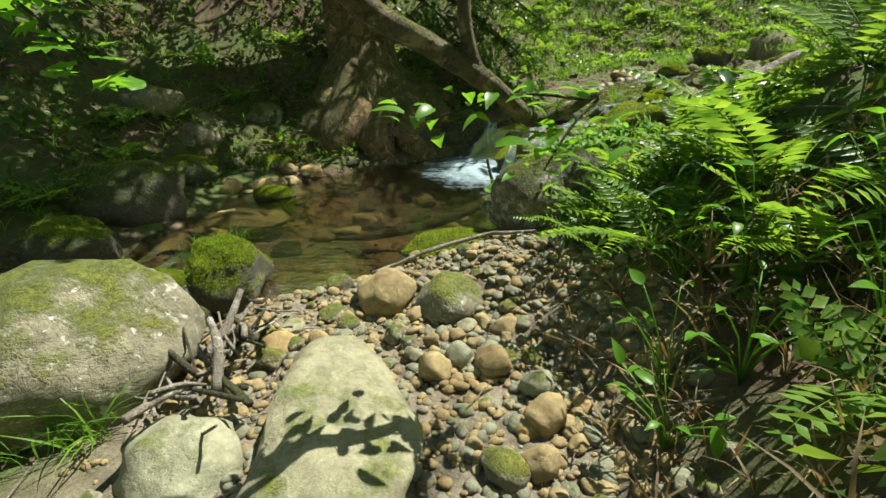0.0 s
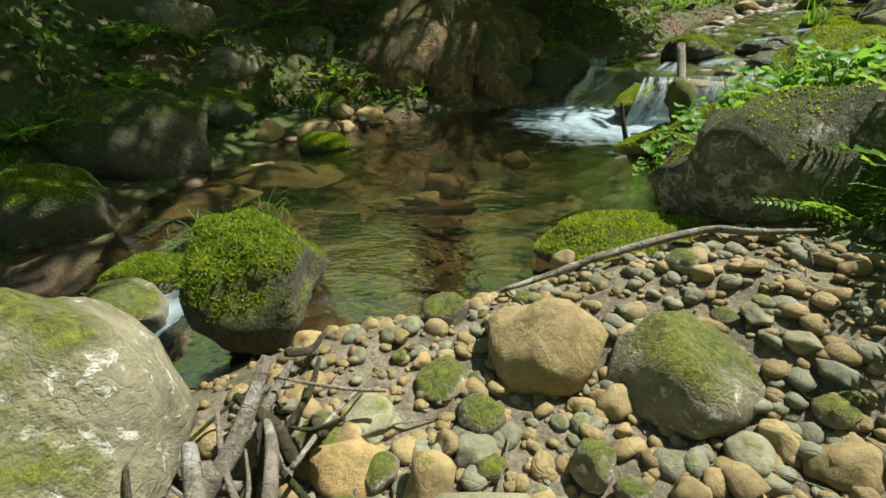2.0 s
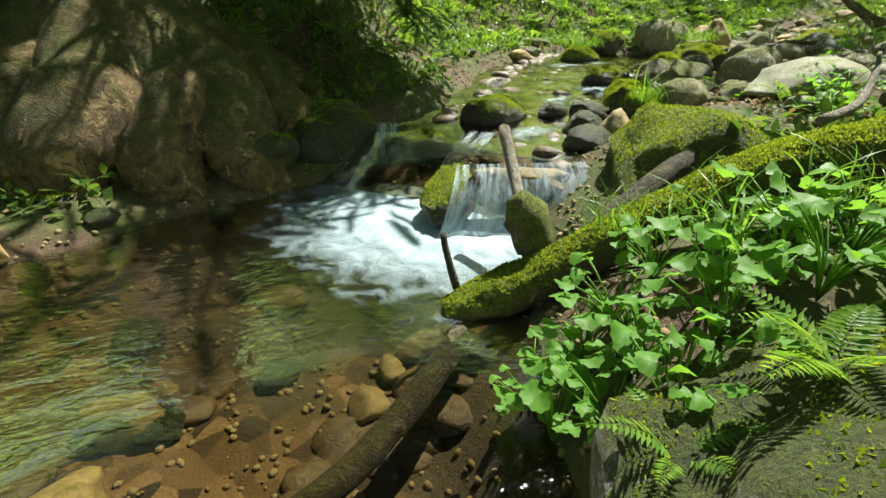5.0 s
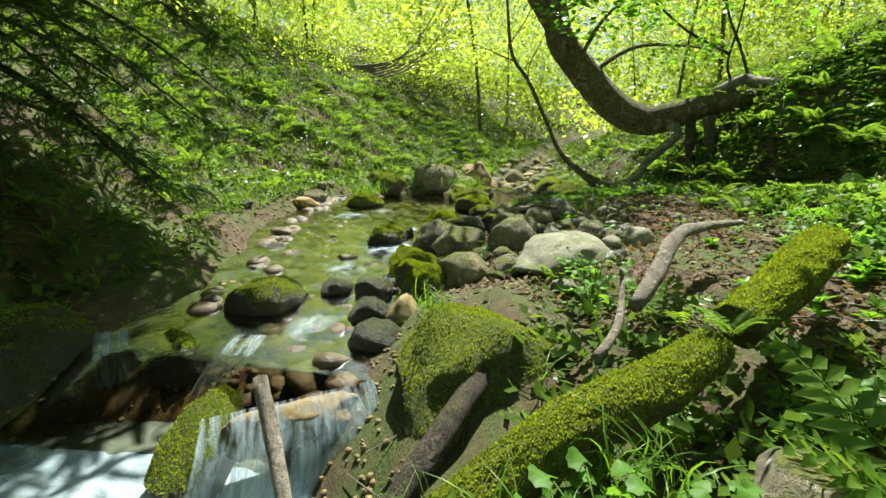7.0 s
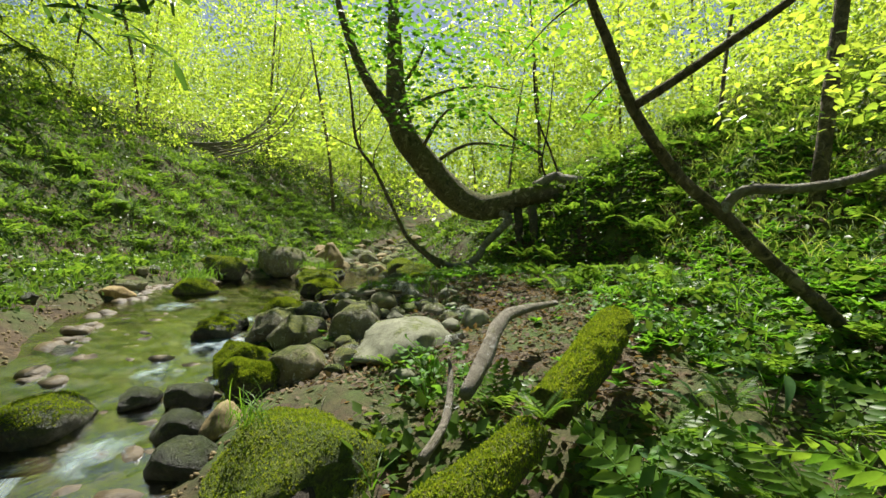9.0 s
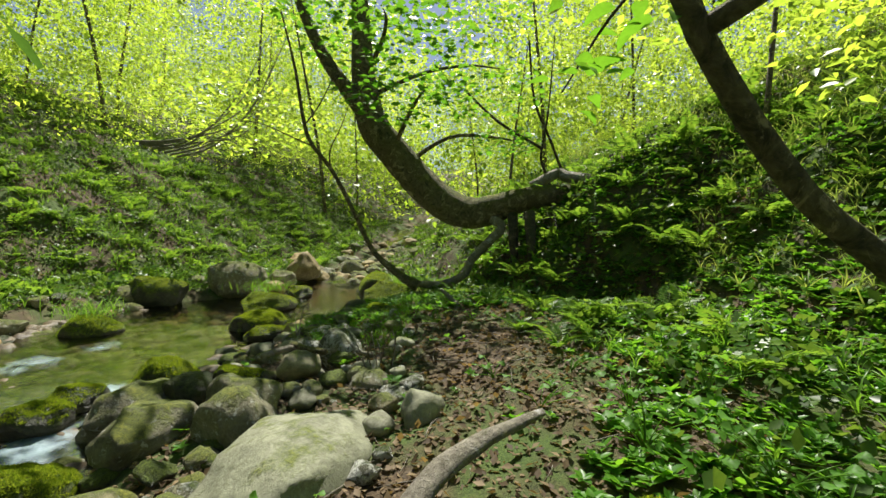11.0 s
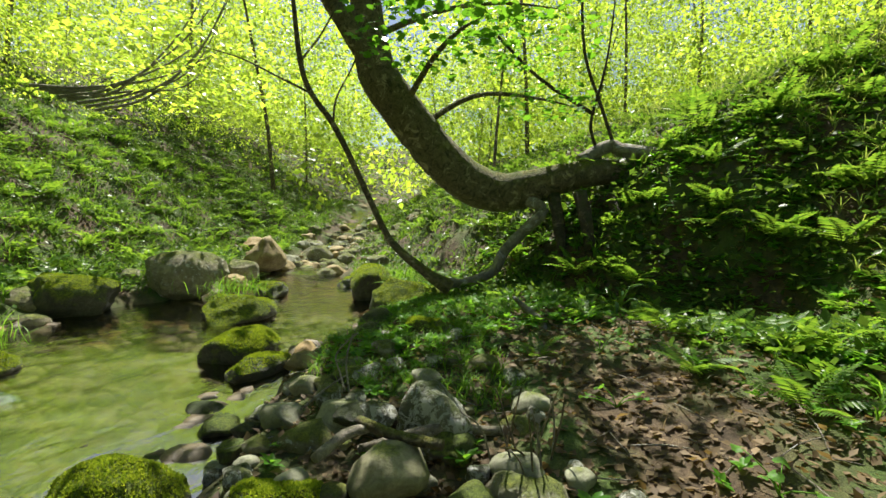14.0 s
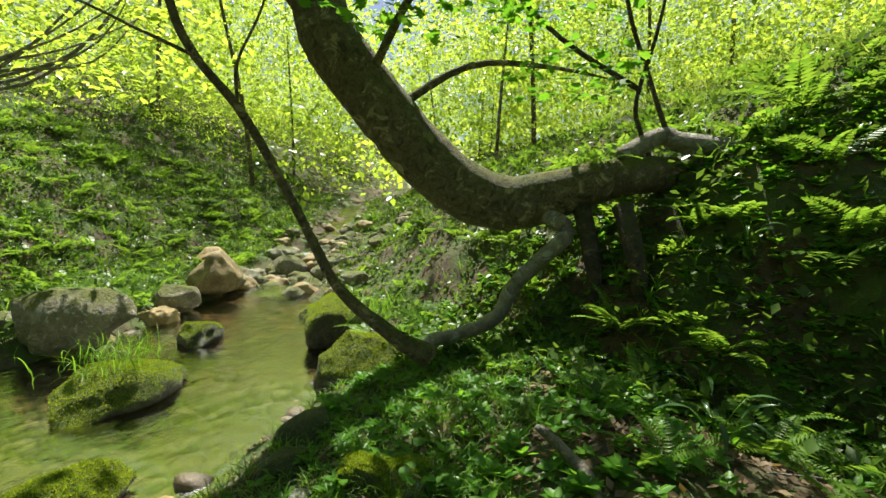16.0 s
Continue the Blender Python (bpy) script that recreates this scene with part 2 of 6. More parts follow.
mat_leaf_dead = leaf_material("leaf_dead", (0.085, 0.06, 0.034), (0.36, 0.27, 0.16), 0.5, 0.6)


def ground_material():
    m, n, l, b = material("forest_soil", 0.95)
    g = n.new("ShaderNodeNewGeometry")
    pos = g.outputs["Position"]
    big, mid, fine = noise_node(n, l, 0.9, 6.0, 0.6, pos), noise_node(n, l, 7.0, 6.0, 0.7, pos), noise_node(n, l, 55.0, 5.0, 0.75, pos)
    soil = ramp(n, l, mid, [(0.3, (0.035, 0.025, 0.014)), (0.55, (0.10, 0.07, 0.038)), (0.75, (0.19, 0.14, 0.08))])
    soil = mix(n, l, 0.6, soil, ramp(n, l, fine, [(0.3, (0.35, 0.35, 0.35)), (0.7, (1.3, 1.25, 1.15))]), "MULTIPLY")
    green = ramp(n, l, fine, [(0.3, (0.02, 0.045, 0.008)), (0.7, (0.09, 0.14, 0.02))])
    cover = ramp(n, l, big, [(0.42, (0, 0, 0)), (0.58, (1, 1, 1))])
    col = mix(n, l, cover, soil, green)
    bed_at = n.new("ShaderNodeAttribute")
    bed_at.attribute_name = "bed"
    cob = n.new("ShaderNodeTexVoronoi")
    cob.inputs["Scale"].default_value = 7.0
    l.new(pos, cob.inputs["Vector"])
    stones = ramp(n, l, cob.outputs["Color"], [(0.1, (0.035, 0.022, 0.009)), (0.5, (0.13, 0.08, 0.03)), (0.9, (0.26, 0.17, 0.08))])
    stones = mix(n, l, 0.5, stones, ramp(n, l, fine, [(0.3, (0.45, 0.42, 0.35)), (0.7, (1.2, 1.15, 1.0))]), "MULTIPLY")
    sand = mix(n, l, 0.5, (0.075, 0.063, 0.034), ramp(n, l, fine, [(0.3, (0.5, 0.5, 0.45)), (0.7, (1.2, 1.2, 1.1))]), "MULTIPLY")
    bedc = mix(n, l, ramp(n, l, big, [(0.42, (0, 0, 0)), (0.56, (1, 1, 1))]), stones, sand)
    shore_at = n.new("ShaderNodeAttribute")
    shore_at.attribute_name = "shore"
    grit = mix(n, l, 0.85, ramp(n, l, mid, [(0.35, (0.10, 0.085, 0.055)), (0.65, (0.27, 0.24, 0.17))]), ramp(n, l, fine, [(0.3, (0.4, 0.4, 0.38)), (0.7, (1.25, 1.25, 1.2))]), "MULTIPLY")
    col = mix(n, l, shore_at.outputs["Fac"], col, grit)
    l.new(mix(n, l, bed_at.outputs["Fac"], col, bedc), b.inputs["Base Color"])
    bump(n, l, b, calc(n, l, "ADD", mid, calc(n, l, "MULTIPLY", fine, 0.5)), 0.8, 0.04)
    return m


def water_material():
    """Clear stream water: the bed shows through with a faint brown-green tint, the surface mirrors at low angles."""
    m, n, l, b = material("stream_water", 0.04)
    g = n.new("ShaderNodeNewGeometry").outputs["Position"]
    mp = n.new("ShaderNodeMapping")
    mp.inputs["Rotation"].default_value = (0, 0, radians(-45))
    mp.inputs["Scale"].default_value = (1.0, 2.2, 1.0)
    l.new(g, mp.inputs["Vector"])
    w = calc(n, l, "ADD", noise_node(n, l, 3.0, 3.0, 0.5, mp.outputs[0], 0.6), calc(n, l, "MULTIPLY", noise_node(n, l, 14.0, 3.0, 0.5, mp.outputs[0], 0.5), 0.35))
    clear, gloss, ms, fr = n.new("ShaderNodeBsdfTransparent"), n.new("ShaderNodeBsdfGlossy"), n.new("ShaderNodeMixShader"), n.new("ShaderNodeFresnel")
    clear.inputs["Color"].default_value = (0.38, 0.355, 0.23, 1)
    gloss.inputs["Roughness"].default_value = 0.04
    gloss.inputs["Color"].default_value = (0.85, 0.88, 0.85, 1)
    fr.inputs["IOR"].default_value = 1.26
    bump(n, l, gloss, w, 0.24, 0.05)
    l.new(calc(n, l, "MULTIPLY", fr.outputs[0], 0.48), ms.inputs[0])
    l.new(clear.outputs[0], ms.inputs[1])
    l.new(gloss.outputs[0], ms.inputs[2])
    l.new(ms.outputs[0], n["Material Output"].inputs["Surface"])
    return m


def foam_material(name, lo, hi, stretch):
    """White broken water: dense where the noise is high, clear elsewhere."""
    m, n, l, b = material(name, 0.35)
    b.inputs["Base Color"].default_value = (0.34, 0.46, 0.50, 1)
    b.inputs["Subsurface Weight"].default_value = 0.0
    tc_node = n.new("ShaderNodeAttribute")
    tc_node.attribute_name = "flow"
    tc = tc_node.outputs["Vector"]
    mp = n.new("ShaderNodeMapping")
    mp.inputs["Scale"].default_value = stretch
    l.new(tc, mp.inputs["Vector"])
    at = n.new("ShaderNodeAttribute")
    at.attribute_name = "dense"
    f = calc(n, l, "ADD", noise_node(n, l, 2.2, 7.0, 0.62, mp.outputs[0], 0.5), at.outputs["Fac"])
    a = ramp(n, l, f, [(lo, (0, 0, 0)), (hi, (0.85, 0.85, 0.85))])
    l.new(a, b.inputs["Alpha"])
    bump(n, l, b, f, 0.8, 0.05)
    return m


mat_ground, mat_water = ground_material(), water_material()
mat_foam = foam_material("pool_foam", 0.5, 1.5, (1.0, 1.0, 1.0))
mat_fall = foam_material("falling_water", 0.62, 1.3, (4.2, 0.8, 1.0))

# ---- the valley: stream line with half width, water level, depth, flat and slope of each side ----
# x, y, half, level, depth, flat_left, slope_left, flat_right, slope_right
STREAM = [
    (-12.0, -1.0, 0.9, -1.60, 0.2, 0.3, 0.70, 1.5, 0.35),
    (-5.2, 2.4, 0.8, -0.62, 0.2, 0.3, 0.80, 2.5, 0.35),
    (-2.7, 3.55, 0.5, -0.40, 0.2, 0.2, 0.75, 4.0, 0.70),
    (-1.75, 4.6, 1.25, 0.0, 0.25, 0.2, 0.75, 3.9, 0.95),
    (-1.2, 5.7, 2.12, 0.0, 0.38, 0.4, 0.85, 2.0, 0.95),
    (0.0, 7.35, 1.65, 0.0, 0.45, 0.4, 0.90, 3.4, 0.70),
    (1.25, 8.55, 1.2, 0.0, 0.45, 0.3, 0.95, 4.4, 0.60),
    (1.75, 8.95, 1.1, 0.45, 0.2, 0.3, 0.95, 4.6, 0.60),
    (3.1, 9.9, 1.2, 0.62, 0.16, 0.3, 0.90, 5.4, 0.70),
    (5.0, 12.0, 1.6, 0.95, 0.16, 0.6, 0.80, 6.4, 0.95),
    (7.4, 13.7, 2.2, 1.12, 0.25, 2.0, 0.75, 6.6, 1.20),
    (10.4, 14.2, 1.9, 1.13, 0.3, 2.5, 0.72, 1.5, 1.30),
    (14.3, 17.0, 1.0, 1.15, 0.25, 2.2, 0.70, 0.8, 0.95),
    (19.0, 19.5, 0.7, 1.75, 0.15, 2.0, 0.65, 1.0, 0.80),
    (30.0, 26.0, 0.6, 3.6, 0.15, 2.0, 0.60, 2.0, 0.70),
    (60.0, 40.0, 1.2, 8.0, 0.15, 2.0, 0.60, 2.0, 0.60),
]
line = np.array(STREAM)
key = np.concatenate([[0], np.cumsum(np.hypot(*np.diff(line[:, :2], axis=0).T))])
stations = np.concatenate([np.linspace(0, key[2], 20)[:-1], np.linspace(key[2], key[-3], 420), np.linspace(key[-3], key[-1], 30)[1:]])


def smooth_line(s):
    out = np.stack([np.interp(s, key, line[:, k]) for k in range(9)], 1)
    for k in (0, 1):
        wide = np.interp(np.add.outer(s, np.linspace(-0.7, 0.7, 9)), key, line[:, k])
        out[:, k] = wide.mean(1)
    return out


dense = smooth_line(stations)
tang = np.gradient(dense[:, :2], axis=0)
tang /= np.linalg.norm(tang, axis=1)[:, None]


def lumps(x, y, scale, octaves=4, seed=0.0):
    """Cheap smooth noise for arrays, about -1 to 1."""
    z, a = np.zeros_like(x), 1.0
    for o in range(octaves):
        f, p = scale * 1.9 ** o, seed + o * 1.7
        z += a * (np.sin(x * f * 1.3 + 2.1 * np.sin(y * f * 0.7 + p) + p) * np.cos(y * f * 1.1 + 1.9 * np.sin(x * f * 0.8 - p) - p * 2))
        a *= 0.52
    return z / 1.6


def valley(x, y):
    """Height of the ground, how far it is stream bed, and the signed way from the stream's edge (left is plus)."""
    x, y = np.atleast_1d(np.asarray(x, float)), np.atleast_1d(np.asarray(y, float))
    z, bed, edge, along = (np.empty(len(x)) for _ in range(4))
    for c in range(0, len(x), 4000):
        xs, ys = x[c:c + 4000], y[c:c + 4000]
        dx, dy = xs[:, None] - dense[None, :, 0], ys[:, None] - dense[None, :, 1]
        d = np.hypot(dx, dy)
        i = d.argmin(1)
        dm = d[np.arange(len(xs)), i]
        w = np.exp(-(d - dm[:, None]) / (0.05 + 0.05 * dm[:, None]))
        w /= w.sum(1)[:, None]
        p = w @ dense
        t = tang[i]
        side = np.sign(t[:, 0] * dy[np.arange(len(xs)), i] - t[:, 1] * dx[np.arange(len(xs)), i])
        half, level, depth = p[:, 2], p[:, 3], p[:, 4]
        flat, slope = np.where(side > 0, p[:, 5], p[:, 7]), np.where(side > 0, p[:, 6], p[:, 8])
        e = dm - half + 0.16 * lumps(xs, ys, 1.7, 3)
        under = -depth * np.clip(-e / 0.9, 0, 1) ** 0.6
        step = 0.16 * np.clip(e / 0.35, 0, 1) + np.where(side > 0, 0.075, 0.155) * np.clip(e, 0, flat)
        r = np.clip(e - flat, 0, None)
        rise = np.where(r < 0.6, slope * r * r / 1.2, slope * (r - 0.3))
        knee = np.where(side < 0, 2.2, 5.0)
        rise = np.where(rise > knee, knee + (rise - knee) * np.where(side < 0, 0.45, 0.62), rise)
        rise = np.where(rise > 9, 9 + (rise - 9) * 0.35, rise)
        rise = np.where(rise > 16, 16 + (rise - 16) * 0.05, rise)
        rough = 0.07 * lumps(xs, ys, 2.4, 4, 3.0) * np.clip(e / 0.5, 0, 1) + 0.35 * lumps(xs, ys, 0.45, 3, 5.0) * np.clip(r / 3, 0, 1)
        bedn = 0.06 * lumps(xs, ys, 3.1, 3, 8.0) * np.clip(-e, 0, 1)
        z[c:c + 4000] = level + np.where(e < 0, under + bedn, step + rise + rough)
        bed[c:c + 4000] = np.clip(0.15 - e / 0.3, 0, 1)
        edge[c:c + 4000] = np.clip(e, 0, None) * side
        along[c:c + 4000] = stations[i]
    # shelf of gravel beside the lower pool
    beach = np.clip(2.5 * (1.15 - np.hypot((x - 0.15) / 1.5, (y - 2.4) / 1.5)), 0, 1)
    z = np.where(z > -0.02, z * (1 - beach) + beach * (0.03 + 0.02 * lumps(x, y, 3.0, 3, 1.0)), z)
    # hollow under the roots of the curved maple and the terrace before it
    z = z - 0.15 * np.exp(-((x - 12.4) / 1.0) ** 2 - ((y - 9.0) / 1.3) ** 2) - 1.1 * np.exp(-((x - 11.2) / 1.2) ** 2 - ((y - 7.0) / 1.5) ** 2)
    # shallows that reach in to the gravel
    dip = np.exp(-((x + 0.55) / 0.75) ** 2 - ((y - 4.55) / 0.55) ** 2)
    z = z - 0.2 * dip
    bed = np.maximum(bed, np.clip(1.6 * dip - 0.3, 0, 1))
    # water's edge under the boulder
    nook = np.exp(-((x - 0.68) / 0.38) ** 2 - ((y - 5.4) / 0.75) ** 2)
    z = z - 0.36 * nook
    bed = np.maximum(bed, np.clip(1.6 * nook - 0.3, 0, 1))
    # shoulder of the slope above the shore
    z = z + 0.95 * np.exp(-((x - 2.95) / 0.75) ** 2 - ((y - 3.75) / 0.9) ** 2)
    # hummock that carries the herbs beside the log
    z = z + 0.32 * np.exp(-((x - 2.05) / 0.75) ** 2 - ((y - 5.75) / 0.6) ** 2)
    return z, bed, edge, along


def ground_at(x, y):
    return float(valley([x], [y])[0][0])


def grid_axis(lo, hi, step, far):
    core = np.arange(lo, hi + step / 2, step)
    out = [step]
    while sum(out) < far:
        out.append(out[-1] * 1.16)
    tail = np.cumsum(out)
    return np.concatenate([lo - tail[::-1], core, hi + tail])


gx, gy = grid_axis(-6, 19, 0.1, 400), grid_axis(-3, 22, 0.1, 400)
GX, GY = np.meshgrid(gx, gy, indexing="ij")
gz, gbed, gedge, galong = valley(GX.ravel(), GY.ravel())
nx, ny = len(gx), len(gy)
quad = np.arange(nx * ny).reshape(nx, ny)
quads = np.stack([quad[:-1, :-1], quad[1:, :-1], quad[1:, 1:], quad[:-1, 1:]], -1).reshape(-1, 4)
ground_me = mesh_from("ground", np.stack([GX.ravel(), GY.ravel(), gz], 1), quads, mat_ground)
at = ground_me.attributes.new("bed", "FLOAT", "POINT")
at.data.foreach_set("value", gbed.astype(np.float32))
at = ground_me.attributes.new("shore", "FLOAT", "POINT")
at.data.foreach_set("value", np.clip(2.5 * (1.15 - np.hypot((GX.ravel() - 0.15) / 1.5, (GY.ravel() - 2.9) / 1.7)), 0, 1).astype(np.float32))
tagged(new("ground", ground_me), "damp forest soil and stony stream bed of a ravine", "ground", "", "structure")

# ---- water ----
ws = stations[(stations > key[1]) & (stations < key[-2])]
wd = smooth_line(ws)
wt = np.gradient(wd[:, :2], axis=0)
wt /= np.linalg.norm(wt, axis=1)[:, None]
across = np.linspace(-1, 1, 41)
half = wd[:, 2] + 0.55
W = wd[:, None, :2] + (across[None, :, None] * half[:, None, None]) * np.stack([-wt[:, 1], wt[:, 0]], 1)[:, None, :]
steep = np.clip(np.abs(np.gradient(wd[:, 3], ws)) * 4, 0, 1)
wz = wd[:, None, 3] + 0.0 * W[..., 0] + 0.02 * (0.25 + steep[:, None]) * lumps(W[..., 0], W[..., 1], 5.0, 3)
wq = np.arange(W.shape[0] * 41).reshape(W.shape[0], 41)
wquads = np.stack([wq[:-1, :-1], wq[1:, :-1], wq[1:, 1:], wq[:-1, 1:]], -1).reshape(-1, 4)[:, ::-1]
water = tagged(new("water", mesh_from("water", np.concatenate([W, wz[..., None]], -1).reshape(-1, 3), wquads, mat_water)),
               "clear shallow brownish-green mountain stream water", "water", "", "structure")
water.visible_shadow = False


# ---- rocks ----
def rock_mesh(name, mat, seed, rough=0.22, flat=0.0, detail=3):
    """A boulder of unit radius: facets cut off, then lumps and grain."""
    bm = bmesh.new()
    bmesh.ops.create_icosphere(bm, subdivisions=detail, radius=1.0)
    rng = random.Random(seed)
    cuts = [(Vector((rng.gauss(0, 1), rng.gauss(0, 1), rng.gauss(0, 0.7))).normalized(), rng.uniform(0.6, 0.92)) for _ in range(14)]
    off = Vector((rng.uniform(-50, 50), rng.uniform(-50, 50), rng.uniform(-50, 50)))
    for v in bm.verts:
        p = v.co.copy()
        for nrm, d in cuts:
            over = p.dot(nrm) - d
            if over > 0:
                p -= nrm * over * 0.92
        k = 1 + rough * (noise.noise(p * 1.3 + off) * 0.9 + noise.noise(p * 3.1 + off) * 0.4 + noise.noise(p * 8 + off) * 0.2 + noise.noise(p * 19 + off) * 0.09)
        p *= k
        if flat and p.z > 0:
            p.z *= 1 - flat
        v.co = p
    me = bpy.data.meshes.new(name)
    for f in bm.faces:
        f.smooth = True
    bm.to_mesh(me)
    bm.free()
    me.materials.append(mat)
    return me


moss_seed = np.random.default_rng(77)
MOSS_BLADE = ([(-0.35, 0, 0), (0.35, 0, 0), (0.05, 0.15, 1.0)], [(0, 1, 2)])


def moss_on(ob, n, lowest, size=(0.009, 0.024), mat=None):
    """A pelt of tiny moss shoots on the upper faces of a mesh, as its part."""
    n = int(n * 1.8)
    me = ob.data
    me.calc_loop_triangles()
    m = np.array(ob.matrix_basis)
    co = np.empty(len(me.vertices) * 3)
    me.vertices.foreach_get("co", co)
    co = co.reshape(-1, 3) @ m[:3, :3].T + m[:3, 3]
    tri = np.empty(len(me.loop_triangles) * 3, np.int32)
    me.loop_triangles.foreach_get("vertices", tri)
    a, b, c = (co[tri.reshape(-1, 3)[:, k]] for k in range(3))
    nrm = np.cross(b - a, c - a)
    area = np.linalg.norm(nrm, axis=1)
    nz = nrm[:, 2] / (area + 1e-12)
    mid = (a + b + c) / 3
    w = area * np.clip((nz - lowest + 0.35 * lumps(mid[:, 0], mid[:, 1], 4.0, 3)) * 3, 0, 1)
    if w.sum() <= 0:
        return
    pick = moss_seed.choice(len(w), n, p=w / w.sum())
    u, v = moss_seed.random((2, n, 1))
    flip = (u + v) > 1
    u, v = np.where(flip, 1 - u, u), np.where(flip, 1 - v, v)
    p = a[pick] + (b - a)[pick] * u + (c - a)[pick] * v
    vv, tt = scatter(MOSS_BLADE, turns(n, moss_seed, 0.5, size), p - nrm[pick] / area[pick, None] * 0.004)
    pelt = part("moss", mesh_from("moss", vv, tt, mat or mat_moss), ob, "soft pelt of green moss")
    pelt.matrix_parent_inverse = ob.matrix_basis.inverted()
    tagged(pelt, kind="stuff")


ROCK_KINDS = {
    "grey": (mat_stone_grey, "smooth grey-green boulder on the stream bank", 0.18),
    "tan": (mat_stone_tan, "rounded yellowish tan stone among the stream pebbles", 0.22),
    "lichen": (mat_stone_lichen, "dark rock spotted with pale lichen beside the stream", 0.22),
    "cliff": (mat_stone_cliff, "large dark cracked boulder with moss at the pool's edge", 0.32),
    "moss": (mat_stone_moss, "boulder thickly covered with bright green moss", 0.2),
    "dark": (mat_stone_dark, "dark wet mossy rock standing in the stream", 0.2),
    "half": (mat_stone_half, "grey rock half covered with moss beside the stream", 0.22),
}
rock_shapes = {}


def rock(kind, x, y, z, sx, sy, sz, rz=0.0, seed=None, name="rock", label="", tip=0.0):
    """A rock: its centre at x, y, z and its half sizes."""
    mat, text, rough = ROCK_KINDS[kind]
    big = max(sx, sy) > 0.3
    k = (kind, big, (seed if seed is not None else int(x * 37 + y * 91)) % 7)
    if k not in rock_shapes:
        rock_shapes[k] = rock_mesh("rock_" + kind, mat, k[2] * 13 + len(kind), rough, 0.0, 4 if big else 3)
    ob = new(name, rock_shapes[k])
    ob.matrix_basis = pose(x, y, z, tip, 0, rz) @ Matrix.Diagonal((sx, sy, sz, 1))
    tagged(ob, label or text, "rock")
    if big and kind in ("moss", "dark", "cliff"):
        moss_on(ob, 9000 if kind == "moss" else 3500, 0.25 if kind == "moss" else 0.55)
    return ob


# beside the lower pool: kind, x, y, z, half sizes, turn
for r in [
    ("half", -1.5, 2.85, 0.10, 0.72, 0.66, 0.62, 20, 3), ("grey", 0.03, 2.5, -0.02, 0.50, 0.76, 0.31, 8, 6),
    ("grey", -0.62, 2.28, -0.04, 0.30, 0.34, 0.27, 30, 1), ("grey", -1.45, 1.95, -0.12, 0.55, 0.36, 0.22, 0, 5),
    ("moss", -1.22, 4.02, 0.10, 0.36, 0.34, 0.38, 0, 1), ("tan", 0.07, 3.66, 0.10, 0.24, 0.21, 0.20, 0, 4),
    ("half", 0.52, 3.62, 0.08, 0.26, 0.27, 0.24, 0, 2), ("moss", 0.62, 4.58, 0.05, 0.58, 0.42, 0.20, 10, 1),
    ("cliff", 1.74, 5.12, 0.16, 0.98, 0.76, 0.70, 20, 1), ("moss", 1.2, 4.5, 0.08, 0.26, 0.24, 0.17, 0, 6),
    ("half", -1.95, 4.0, -0.1, 0.3, 0.22, 0.2, 0, 6), ("dark", -2.1, 4.35, -0.1, 0.35, 0.2, 0.18, 0, 2),
    ("moss", -2.02, 6.95, -0.02, 0.36, 0.24, 0.16, 0, 3), ("tan", -2.7, 7.15, 0.1, 0.18, 0.14, 0.16, 50, 3),
    ("half", -3.7, 8.7, 0.8, 0.55, 0.4, 0.4, 0, 4), ("half", -2.9, 9.2, 0.75, 0.5, 0.35, 0.4, 0, 1),
    ("dark", -3.3, 7.3, 0.25, 0.5, 0.4, 0.35, 0, 4), ("dark", -3.45, 6.05, 0.2, 0.85, 0.6, 0.55, 30, 1), ("dark", -3.3, 5.0, 0.0, 0.6, 0.42, 0.4, 0, 6),
    ("dark", -2.45, 8.15, 0.12, 0.42, 0.3, 0.26, 0, 3), ("half", -3.5, 8.0, 0.7, 0.4, 0.32, 0.34, 40, 2), ("half", -4.2, 8.3, 1.2, 0.6, 0.4, 0.4, 10, 6), ("tan", -2.35, 7.55, 0.02, 0.3, 0.2, 0.12, 20, 2),
    ("dark", -1.75, 8.95, 0.1, 0.4, 0.28, 0.24, 0, 5), ("dark", -0.2, 9.75, 0.2, 0.6, 0.5, 0.5, 0, 6), ("tan", -2.2, 6.3, -0.12, 0.62, 0.42, 0.12, 15, 5), ("tan", -2.6, 5.6, -0.12, 0.55, 0.38, 0.12, 60, 3),
]:
    rock(*r)
